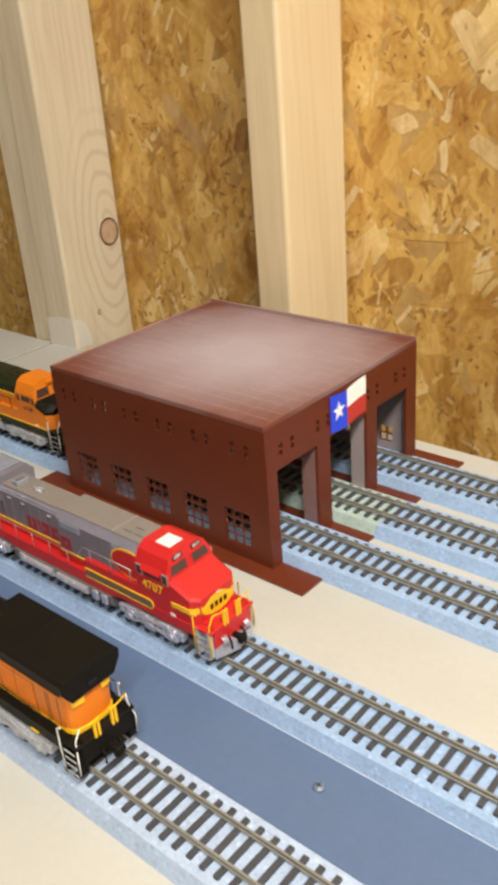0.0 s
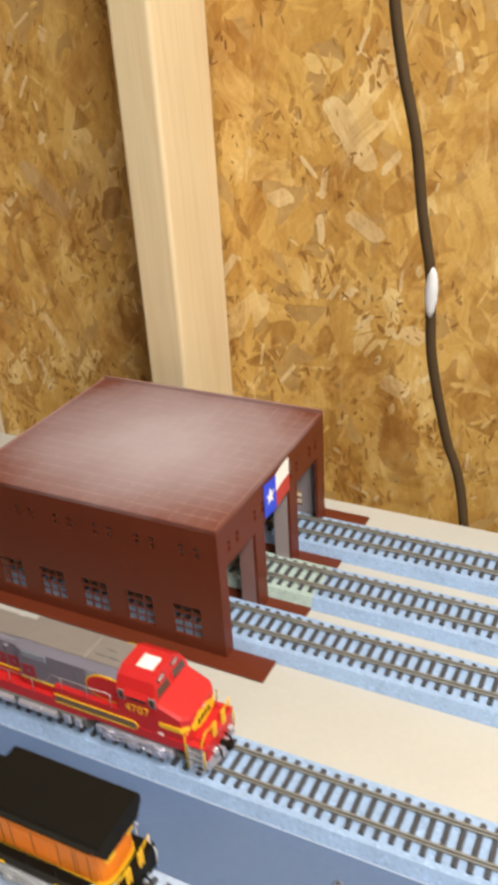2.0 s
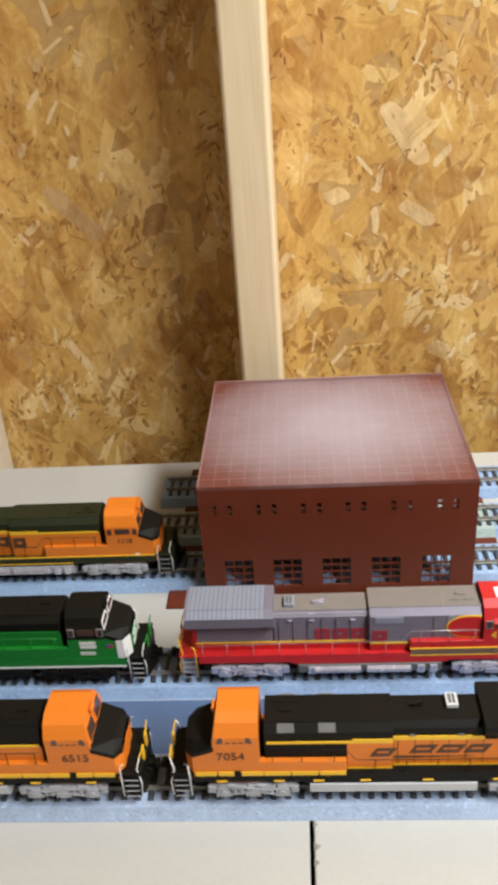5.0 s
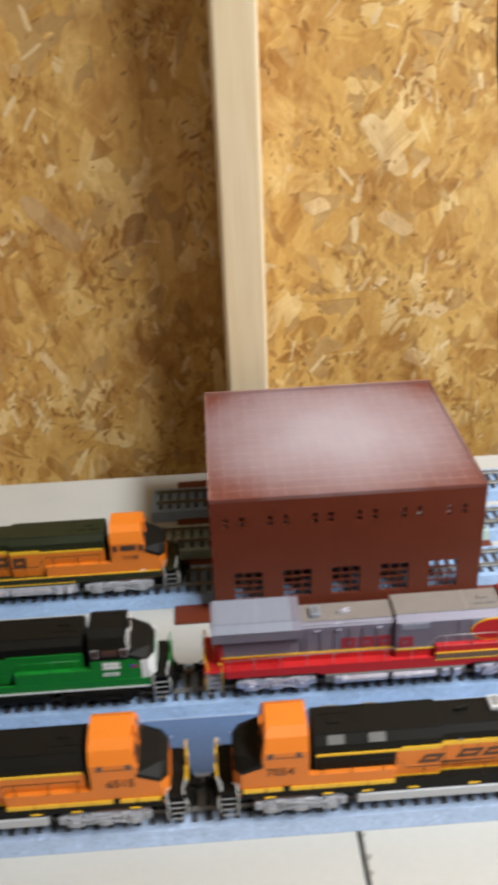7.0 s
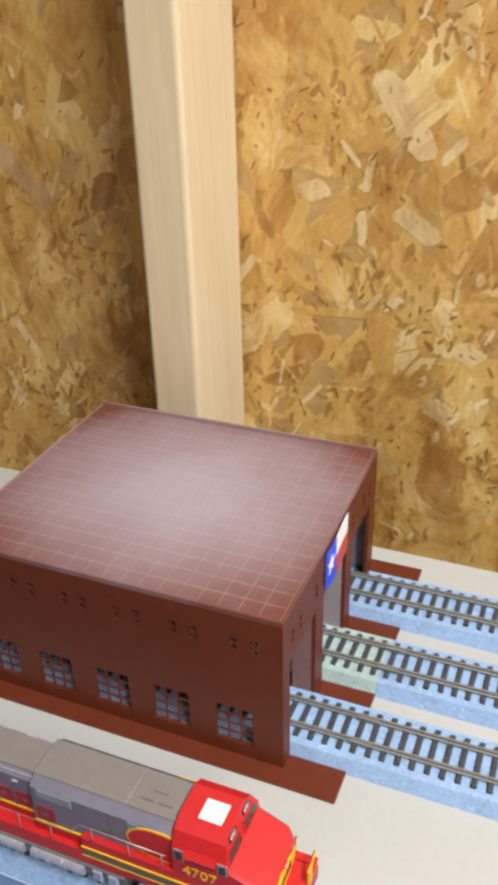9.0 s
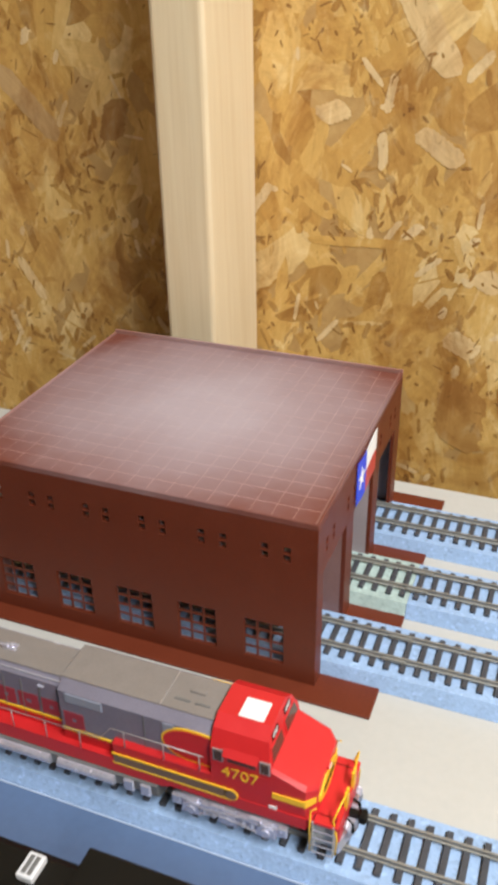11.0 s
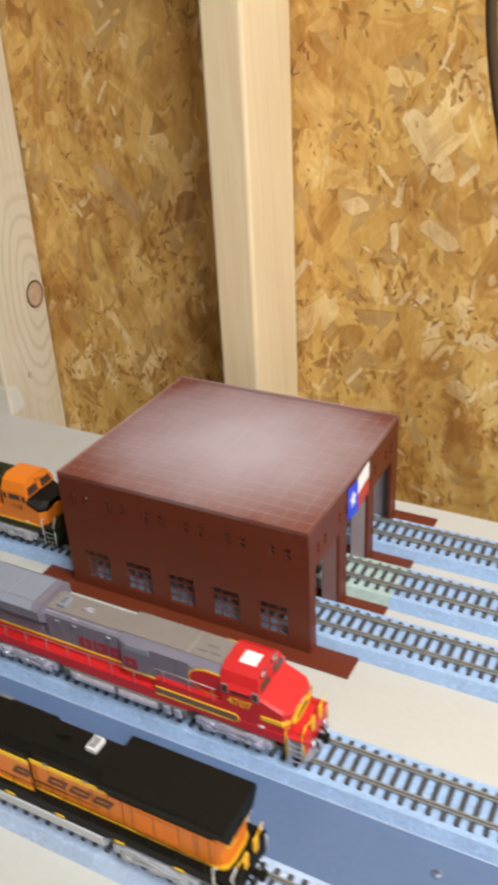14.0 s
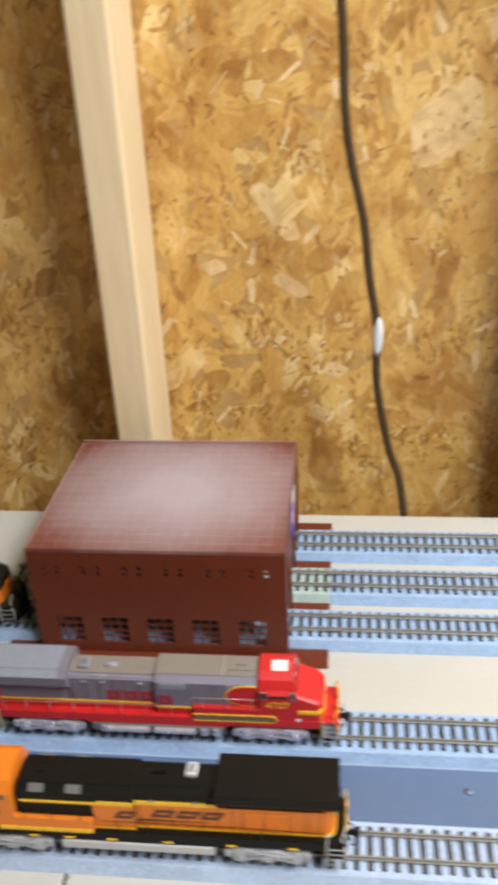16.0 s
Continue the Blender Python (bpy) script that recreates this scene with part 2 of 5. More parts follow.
def loft(bm, rings, caps=True):
    """Skin through rings of equally many 3D points."""
    vs = [[bm.verts.new(p) for p in r] for r in rings]
    n = len(vs[0])
    for a, b in zip(vs, vs[1:]):
        for i in range(n):
            bm.faces.new((a[i], a[(i + 1) % n], b[(i + 1) % n], b[i]))
    if caps:
        bm.faces.new(vs[0][::-1])
        bm.faces.new(vs[-1])
    return bm


def prism(bm, poly, axis, a, b):
    """A polygon of (u, v) drawn out along an axis from a to b."""
    put = {"x": lambda u, v, w: (w, u, v), "y": lambda u, v, w: (u, w, v), "z": lambda u, v, w: (u, v, w)}[axis]
    return loft(bm, [[put(u, v, w) for u, v in poly] for w in (a, b)])


def disc(bm, centre, axis, r, depth, n=14):
    ring = [(r * math.cos(2 * math.pi * i / n), r * math.sin(2 * math.pi * i / n)) for i in range(n)]
    cu, cv, cw = {"x": (centre[1], centre[2], centre[0]), "y": (centre[0], centre[2], centre[1]), "z": centre}[axis]
    return prism(bm, [(cu + u, cv + v) for u, v in ring], axis, cw - depth / 2, cw + depth / 2)


def tube(bm, pts, r, n=6):
    """A wire through points."""
    pts = [Vector(p) for p in pts]
    rings = []
    for i, p in enumerate(pts):
        d = (pts[min(i + 1, len(pts) - 1)] - pts[max(i - 1, 0)]).normalized()
        side = d.cross(Vector((0, 0, 1))) if abs(d.z) < 0.9 else d.cross(Vector((1, 0, 0)))
        side.normalize()
        up = side.cross(d)
        rings.append([p + r * (math.cos(2 * math.pi * k / n) * side + math.sin(2 * math.pi * k / n) * up) for k in range(n)])
    return loft(bm, rings)


def sheet(bm, us, vs, holes, thick, put):
    """A wall with real openings: cells of a grid that lie in no hole, given a thickness. put maps (u, v, depth) to a point."""
    us = sorted({round(u, 5) for u in us} | {round(h[k], 5) for h in holes for k in (0, 1)})
    vs = sorted({round(v, 5) for v in vs} | {round(h[k], 5) for h in holes for k in (2, 3)})
    grid = {}

    def vert(i, j):
        if (i, j) not in grid:
            grid[i, j] = bm.verts.new(put(us[i], vs[j], 0))
        return grid[i, j]

    faces = []
    for i in range(len(us) - 1):
        for j in range(len(vs) - 1):
            u, v = (us[i] + us[i + 1]) / 2, (vs[j] + vs[j + 1]) / 2
            if not any(h[0] < u < h[1] and h[2] < v < h[3] for h in holes):
                faces.append(bm.faces.new((vert(i, j), vert(i + 1, j), vert(i + 1, j + 1), vert(i, j + 1))))
    made = bmesh.ops.extrude_face_region(bm, geom=faces)
    shift = Vector(put(us[0], vs[0], thick)) - Vector(put(us[0], vs[0], 0))
    bmesh.ops.translate(bm, verts=[g for g in made["geom"] if isinstance(g, bmesh.types.BMVert)], vec=shift)
    return bm


def finish(name, bm, material, scale=1.0, smooth=False):
    if scale != 1.0:
        bmesh.ops.scale(bm, vec=(scale, scale, scale), verts=bm.verts)
    bmesh.ops.recalc_face_normals(bm, faces=bm.faces)
    me = bpy.data.meshes.new(name)
    bm.to_mesh(me)
    bm.free()
    me.materials.append(material)
    if smooth:
        me.polygons.foreach_set("use_smooth", [True] * len(me.polygons))
    return me


def thing(name, bm, material, label, category, group="", kind="", smooth=False):
    return tagged(new(name, finish(name, bm, material, 1.0, smooth)), label, category, group, kind)


def holder(name, label, category, group="", kind="", at=(0, 0, 0), turn=0):
    ob = tagged(new(name), label, category, group, kind)
    ob.matrix_world = pose(*at, 0, 0, turn)
    return ob


def part(name, bm, material, parent, label="", scale=1.0, smooth=False):
    ob = new(name, finish(name, bm, material, scale, smooth))
    ob.parent = parent
    return tagged(ob, label)


def lettering(name, text, size, m, material, parent, depth=0.00015, label=""):
    """Raised lettering in the built-in font, as a mesh."""
    cu = bpy.data.curves.new(name, "FONT")
    cu.body, cu.size, cu.extrude, cu.align_x, cu.align_y, cu.resolution_u = text, size, depth, "CENTER", "CENTER", 3
    tmp = new(name, cu)
    me = bpy.data.meshes.new_from_object(tmp.evaluated_get(bpy.context.evaluated_depsgraph_get()))
    bpy.data.objects.remove(tmp)
    me.materials.clear()
    me.materials.append(material)
    ob = new(name, me)
    ob.parent, ob.matrix_basis = parent, m
    return tagged(ob, label)


# ---- room ----
WALL_Y, BACK = 0.6525, 0.566
bm = bmesh.new()
box(bm, -2.2, 1.6, WALL_Y, WALL_Y + 0.012, -0.95, 1.88)
wall_north = thing("wall_north", bm, M_BOARD, "honey-coloured oriented strand board wall between pine studs", "wall", kind="structure")
for nm, dims in (("wall_south", (-2.2, 1.6, -2.3, -2.2)), ("wall_west", (-2.3, -2.2, -2.3, 0.66)), ("wall_east", (1.6, 1.7, -2.3, 0.66))):
    bm = bmesh.new()
    box(bm, *dims, -0.95, 1.88)
    thing(nm, bm, M_PLASTER, "plain wall closing the room behind the layout", "wall", kind="structure")
bm = bmesh.new()
box(bm, -2.3, 1.7, -2.3, 0.66, -1.05, -0.95)
thing("floor", bm, M_FLOOR, "plain dull floor of the room under the layout", "floor", kind="structure")
bm = bmesh.new()
box(bm, -2.3, 1.7, -2.3, 0.66, 1.88, 1.98)
thing("ceiling", bm, M_PLASTER, "plain pale ceiling over the layout room", "ceiling", kind="structure")


def strands(name, count, length, width, z_range, x_range, near, far, material, parent, label, seed, clump=False):
    """Pressed strands: thin ragged chips at all angles, overlapping, each a hair higher or lower than the next."""
    rng = random.Random(seed)
    verts, faces, uvs = [], [], []
    for k in range(count):
        cx, cz = rng.uniform(*x_range), rng.uniform(*z_range)
        while clump and noise.noise((cx * 16, 0.0, cz * 16)) < rng.uniform(-0.3, 0.35):
            cx, cz = rng.uniform(*x_range), rng.uniform(*z_range)
        a = rng.gauss(1.45, 0.55) if rng.random() < 0.7 else rng.uniform(0, math.pi)
        L, W = rng.uniform(*length), rng.uniform(*width)
        y = WALL_Y - near - (far - near) * (k + rng.random()) / count
        tilt = rng.uniform(-0.004, 0.004)
        skew = rng.uniform(-0.9, 0.9)
        steps = 5 if L < 0.012 else 11
        bow = rng.uniform(-0.12, 0.12) * W
        outline = []
        for e in (-1, 1):
            ragged = rng.uniform(0.04, 0.16) * W
            for i in range(steps):
                f = -0.5 + i / (steps - 1)
                taper = min(1.0, 0.35 + 9.0 * (0.5 - abs(f)) * rng.uniform(0.5, 1.2))
                w = e * (W / 2) * taper + rng.uniform(-1, 1) * ragged * 0.5 + bow * (1 - 4 * f * f)
                outline.append((e * f * L + rng.uniform(-0.6, 0.6) * ragged + skew * w, w))
        n0 = len(verts)
        for u, w in outline:
            verts.append((cx + u * math.cos(a) - w * math.sin(a), y + tilt * w, cz + u * math.sin(a) + w * math.cos(a)))
        faces.append(tuple(range(n0, n0 + len(outline))))
        off = rng.uniform(0, 5)
        uvs += [(u + off, w + off) for u, w in outline]
    me = bpy.data.meshes.new(name)
    me.from_pydata(verts, [], faces)
    layer = me.uv_layers.new(name="UVMap")
    for i, uv in enumerate(uvs):
        layer.data[i].uv = uv
    me.materials.append(material)
    ob = new(name, me)
    ob.parent = parent
    return tagged(ob, label, kind="stuff")


OSB = ((-0.16, 0.62), (-1.25, 0.25))
strands("wood_strands", 2400, (0.030, 0.095), (0.008, 0.030), *OSB, 0.00005, 0.00022, M_STRAND, wall_north, "overlapping honey and tan wood strands", 11)
M_WISP = strand_material("osb_wisps", None, 0.55)
strands("thin_strands", 2600, (0.006, 0.034), (0.0014, 0.0070), *OSB, 0.00023, 0.00030, M_WISP, wall_north, "thin honey wood wisps", 21, True)
M_SLIVER = strand_material("dark_sliver", (0.27, 0.118, 0.027))
M_CHIP = strand_material("brown_chip", (0.34, 0.160, 0.036), blend=0.38)
M_PALE = strand_material("pale_strand", (0.80, 0.63, 0.37))
strands("brown_chips", 2300, (0.003, 0.015), (0.0012, 0.0050), *OSB, 0.00031, 0.00035, M_CHIP, wall_north, "torn brown wood chips", 15, True)
strands("pale_strands", 520, (0.005, 0.026), (0.0015, 0.0070), *OSB, 0.00036, 0.00039, M_PALE, wall_north, "pale shiny wood strands", 8, True)
strands("bark_slivers", 3600, (0.0015, 0.0100), (0.0006, 0.0026), *OSB, 0.00044, 0.00050, M_SLIVER, wall_north, "small dark bark slivers", 5, True)


def single_strand(x, z, length, width, angle, material, depth):
    rng = random.Random(int(1000 * (x + z)))
    a = radians(angle)
    bm = bmesh.new()
    ring = []
    skew = rng.choice((-1, 1)) * rng.uniform(0.15, 0.5)
    n = 24
    for e in (-1, 1):
        for i in range(n):
            f = -0.5 + i / (n - 1)
            taper = min(1.0, 0.45 + 5.0 * (0.5 - abs(f)) * rng.uniform(0.7, 1.1))
            w = e * 0.5 * width * taper + rng.uniform(-0.05, 0.05) * width
            u = e * f * length + skew * w + rng.uniform(-0.035, 0.035) * width
            ring.append((x + u * math.cos(a) - w * math.sin(a), z + u * math.sin(a) + w * math.cos(a)))
    prism(bm, ring, "y", WALL_Y - depth - 0.00003, WALL_Y - depth)
    layer = bm.loops.layers.uv.new("UVMap")
    for f in bm.faces:
        for lp in f.loops:
            dx, dz = lp.vert.co.x - x, lp.vert.co.z - z
            lp[layer].uv = (dx * math.cos(a) + dz * math.sin(a) + x, dz * math.cos(a) - dx * math.sin(a) + z)
    part("wood_strand", bm, material, wall_north, "large single strand")


M_PALEBIG = strand_material("pale_flake", (0.79, 0.60, 0.34), blend=0.38)
M_GOLD = strand_material("golden_strand", (0.64, 0.385, 0.105), blend=0.38)
M_TAN = strand_material("tan_strand", (0.60, 0.330, 0.090))
M_GREYPINK = strand_material("greyish_strand", (0.55, 0.365, 0.185))
M_DARKTAN = strand_material("brown_strand", (0.46, 0.235, 0.065))
M_DARKSTRAND = strand_material("dark_strand", (0.33, 0.16, 0.05))
for x, z, length, width, angle, mat in (
        (-0.322, 0.282, 0.064, 0.019, -58, M_PALEBIG), (-0.379, 0.276, 0.046, 0.028, 12, M_GOLD), (-0.309, 0.210, 0.036, 0.014, -35, M_PALEBIG),
        (-0.276, 0.012, 0.055, 0.036, 88, M_DARKTAN), (-0.281, 0.071, 0.026, 0.016, -28, M_PALEBIG), (-0.556, 0.217, 0.032, 0.020, 75, M_DARKSTRAND),
        (-0.631, 0.226, 0.070, 0.017, -45, M_GREYPINK), (-0.650, 0.082, 0.042, 0.009, -58, M_PALEBIG), (-0.563, 0.336, 0.075, 0.034, 48, M_TAN),
        (-0.168, 0.355, 0.070, 0.050, 30, M_PALEBIG), (-0.133, 0.275, 0.070, 0.040, 80, M_TAN), (-0.266, 0.121, 0.022, 0.016, -30, M_PALEBIG),
        (-0.363, 0.141, 0.075, 0.007, 2, M_GOLD), (-0.384, 0.230, 0.022, 0.014, 20, M_PALEBIG), (-0.694, 0.267, 0.050, 0.040, 5, M_GOLD)):
    single_strand(x, z, length, width, angle, mat, 0.00040)


def stud(x0, x1, material, label, y0=BACK - 0.001):
    bm = bmesh.new()
    box(bm, x0, x1, y0, WALL_Y - 0.003, -0.95, 1.88, 0.0035, 3)
    return thing("wall_stud", bm, material, label, "stud", "wall studs")


stud(-0.4770, -0.4400, M_PINE, "pale pine wall stud standing on edge against the board wall")
stud2 = stud(-0.7895, -0.7435, knotty_pine("knotty_pine", 0.6325, 0.115), "pale pine wall stud with a round knot in its side")
stud(-0.8240, -0.7900, knotty_pine("bleached_pine", 0.55, 0.6), "pale pine wall stud doubled beside its neighbour", BACK + 0.002)
stud(-0.0650, -0.0270, M_PINE, "pale pine wall stud beyond the brown cable")


bm = bmesh.new()
prism(bm, [(-0.7890, 0.0), (-0.7443, 0.0), (-0.7441, 0.031), (-0.7560, 0.034), (-0.7700, 0.0335), (-0.7890, 0.030)], "y", BACK - 0.0016, BACK - 0.0006)
part("paint_smear", bm, M_SMEAR, stud2, "smear of white paint at the foot")
bm = bmesh.new()
edge = [(BACK + 0.0185 * math.sin(math.pi * k / 20) ** 0.8, 0.0325 * math.cos(math.pi * k / 20)) for k in range(11)]
prism(bm, [(BACK + 0.002, 0.0), (BACK + 0.002, 0.033)] + [(y + 0.002, max(0.0, z)) for y, z in edge[1:]], "x", -0.7437, -0.7431)
part("paint_smear", bm, M_SMEAR, stud2)


def knot(y, z, ry, rz):
    bm = bmesh.new()
    n = 20
    prism(bm, [(y + 1.20 * ry * math.cos(2 * math.pi * i / n), z + 1.18 * rz * math.sin(2 * math.pi * i / n)) for i in range(n)], "x", -0.7437, -0.7432)
    part("knot_ring", bm, M_KNOT_RING, stud2, "dark ring of bark")
    bm = bmesh.new()
    prism(bm, [(y + ry * math.cos(2 * math.pi * i / n), z + rz * math.sin(2 * math.pi * i / n)) for i in range(n)], "x", -0.7437, -0.7429)
    part("knot", bm, M_KNOT, stud2, "round brown knot")


knot(0.6325, 0.115, 0.0112, 0.0130)
knot(0.6030, 0.032, 0.0022, 0.0028)


def smooth_path(pts, steps=6):
    out = []
    P = [Vector(p) for p in pts]
    for i in range(len(P) - 1):
        p0, p1, p2, p3 = P[max(i - 1, 0)], P[i], P[i + 1], P[min(i + 2, len(P) - 1)]
        for k in range(steps):
            t = k / steps
            out.append(0.5 * (2 * p1 + (p2 - p0) * t + (2 * p0 - 5 * p1 + 4 * p2 - p3) * t * t + (3 * p1 - p0 - 3 * p2 + p3) * t ** 3))
    return out + [P[-1]]


CABLE = [(-0.2806, 0.5440, 0.6141), (-0.2605, 0.5499, 0.4662), (-0.2568, 0.5530, 0.3854), (-0.2508, 0.5547, 0.3413), (-0.2409, 0.5565, 0.2960), (-0.2353, 0.5584, 0.2466),
         (-0.2288, 0.5599, 0.2078), (-0.2280, 0.5620, 0.1775), (-0.2259, 0.5649, 0.1377), (-0.2141, 0.5693, 0.0760), (-0.1980, 0.5730, 0.0100), (-0.1800, 0.5740, -0.2000)]
bm = bmesh.new()
tube(bm, smooth_path(CABLE), 0.0038, 10)
cable = thing("cable", bm, M_CABLE, "thick dark brown rubber cable hanging before the board wall", "cable", smooth=True)
bm = bmesh.new()
loft(bm, [[(-0.2271 + 0.0004 * math.cos(math.pi * k / 8) + (0.0012 + 0.0036 * math.sin(math.pi * k / 8) ** 0.6) * math.cos(2 * math.pi * i / 12),
            0.5580 + (0.0012 + 0.0026 * math.sin(math.pi * k / 8) ** 0.6) * math.sin(2 * math.pi * i / 12), 0.2110 - 0.036 * k / 8) for i in range(12)] for k in range(9)])
part("cable_label", bm, M_LABEL, cable, "white printed sleeve", smooth=True)

# ---- table ----
table = holder("layout_table", "cream-painted layout table against the studs", "table")


def board(x0, x1, y0, y1, label="", z1=0.0):
    bm = bmesh.new()
    box(bm, x0, x1, y0, y1, -0.019, z1, 0.0006)
    return part("table_board", bm, M_TABLE, table, label)


board(-0.7868, 1.15, 0.1785, BACK)
board(-1.75, -0.7892, 0.1785, BACK)
board(-0.4222, 1.15, -0.62, 0.1780)
board(-1.75, -0.4248, -0.62, 0.1780)
bm = bmesh.new()
box(bm, -1.75, 1.15, -0.62, BACK, -0.040, -0.0195)
part("table_base", bm, M_GAP, table, "dark underside board")
bm = bmesh.new()
box(bm, -0.7892, -0.7868, 0.179, BACK - 0.001, -0.012, -0.0007)
part("table_seam", bm, M_GAP, table, "dark open seam")
rng = random.Random(4)
for k in range(10):
    bm = bmesh.new()
    y = 0.158 - 0.0135 * k + rng.uniform(-0.003, 0.003)
    r = rng.uniform(0.0016, 0.0034)
    prism(bm, [(-0.4224, y - 1.1 * r), (-0.4214, y - r), (-0.4218 + r * rng.uniform(0.8, 1.4), y + r * rng.uniform(-0.3, 0.4)), (-0.4224, y + 1.1 * r)], "z", -0.004, 0.0004)
    part("torn_chip", bm, M_TORN, table, "grey torn edge of the joint")
for x in (-1.6, 1.0):
    for y in (-0.55, 0.50):
        bm = bmesh.new()
        box(bm, x - 0.035, x + 0.035, y - 0.035, y + 0.035, -0.95, -0.040, 0.003)
        part("table_leg", bm, M_PINE, table)
bm = bmesh.new()
box(bm, -1.70, 1.10, 0.2000, 0.2560, 0.0, 0.0008)
strip = thing("painted_strip", bm, M_STRIP, "smooth blue-grey painted strip between two tracks", "strip")
bm = bmesh.new()
box(bm, -1.1, 0.46, 0.2509, 0.2518, 0.0008, 0.0014, 0.0002)
part("edge_bead", bm, M_BEAD, strip, "thin pale line along the roadbed")
bm = bmesh.new()
n = 16
loft(bm, [[(-0.1740 + r * math.cos(2 * math.pi * i / n), 0.2335 + r * math.sin(2 * math.pi * i / n), z) for i in range(n)] for r, z in
          ((0.0030, 0.0008), (0.0029, 0.0014), (0.0022, 0.0022), (0.0010, 0.0026))])
screw = thing("screw", bm, M_STEEL, "round-headed steel screw in the blue-grey strip", "screw", smooth=True)
bm = bmesh.new()
box(bm, -0.1756, -0.1724, 0.2332, 0.2338, 0.0022, 0.00275)
box(bm, -0.1743, -0.1737, 0.2319, 0.2351, 0.0022, 0.00275)
part("screw_slot", bm, M_GAP, screw, "dark cross slot")

# ---- tracks ----
TIE_STEP, BED_TOP, RAIL_TOP = 0.0079, 0.0085, 0.0133


def roadbed(y, x0, x1, material, label, half=0.0225):
    bm = bmesh.new()
    prism(bm, [(y - half, 0.0002), (y - half + 0.0035, BED_TOP), (y + half - 0.0035, BED_TOP), (y + half, 0.0002)], "x", x0, x1)
    return thing("roadbed", bm, material, label, "roadbed", "roadbeds")


def tie_mesh():
    bm = bmesh.new()
    box(bm, -0.0014, 0.0014, -0.0150, 0.0150, 0, 0.0019, 0.0002)
    return finish("tie", bm, M_TIE)


TIE = tie_mesh()


def track(y, x0, x1, label):
    ob = holder("railway_track", label, "track", "model railway tracks")
    for s in (-1, 1):
        bm = bmesh.new()
        c = y + s * 0.00865
        web = [(0.0008, 0.0), (0.0008, 0.0004), (0.0003, 0.0008), (0.0005, 0.0021), (0.0005, 0.0029)]
        foot = RAIL_TOP - 0.0029
        prism(bm, [(c - u, foot + v) for u, v in web] + [(c + u, foot + v) for u, v in web[::-1]], "x", x0, x1)
        part("rail", bm, M_RAIL, ob)
    rng = random.Random(int(y * 1000))
    x = x0 + (0.008 if y < 0.2 else 0.004)
    while x < x1 - 0.002:
        t = new("tie", TIE)
        t.parent = ob
        t.matrix_basis = pose(x, y + rng.uniform(-0.0003, 0.0003), BED_TOP - 0.00005, 0, 0, rng.uniform(-1.2, 1.2))
        x += TIE_STEP
    return ob


def joiner(tr, y, x):
    for s in (-1, 1):
        bm = bmesh.new()
        c = y + s * 0.00865
        box(bm, x - 0.006, x + 0.006, c - 0.0015, c + 0.0015, RAIL_TOP - 0.0030, RAIL_TOP - 0.0012, 0.0002)
        part("rail_joiner", bm, M_RAIL, tr)


TRACK_C, TRACK_B, TRACK_A, TRACK_M, TRACK_L = 0.5070, 0.4462, 0.3875, 0.2745, 0.1810
for y, x0, label in ((TRACK_C, -0.548, "short nickel rail track ending behind the engine shed"), (TRACK_B, -0.552, "nickel rail track through the middle shed door"),
                     (TRACK_A, -1.1, "nickel rail track through the near shed door"), (TRACK_M, -1.1, "nickel rail main track beside the engine shed"),
                     (TRACK_L, -1.1, "nickel rail track along the front of the layout")):
    tr = track(y, x0, 0.46, label)
    if y in (TRACK_A, TRACK_B):
        joiner(tr, y, -0.2640)
roadbed(TRACK_C, -0.552, 0.46, M_BED, "pale blue foam roadbed under the back track")
roadbed(TRACK_B, -0.2675, 0.46, M_BED, "pale blue foam roadbed under the middle track")
roadbed(TRACK_B, -0.556, -0.2677, M_BED_GREEN, "greenish foam roadbed inside the engine shed")
roadbed(TRACK_A, -1.1, 0.46, M_BED, "pale blue foam roadbed under the near shed track")
roadbed(TRACK_M, -1.1, 0.46, M_BED, "pale blue foam roadbed under the main track")
roadbed(TRACK_L, -1.1, 0.46, M_BED_FRONT, "pale blue-grey foam roadbed under the front track")

# ---- engine shed ----
X0, X1, Y0, Y1, TOP = -0.4990, -0.2990, 0.3560, 0.5300, 0.1010
shed = holder("engine_shed", "brown plastic three-track engine shed with a flat dusty roof", "model building")
WINDOWS = [-0.4700, -0.4335, -0.3970, -0.3605, -0.3235]
PAIRS = [-0.4820, -0.4500, -0.4175, -0.3855, -0.3530, -0.3200]


def slots(c):
    out = []
    for dx in (-0.0057, 0.0057):
        for z in (0.0785, 0.0832):
            out.append((c + dx - 0.0018, c + dx + 0.0018, z - 0.0019, z + 0.0019))
    return out


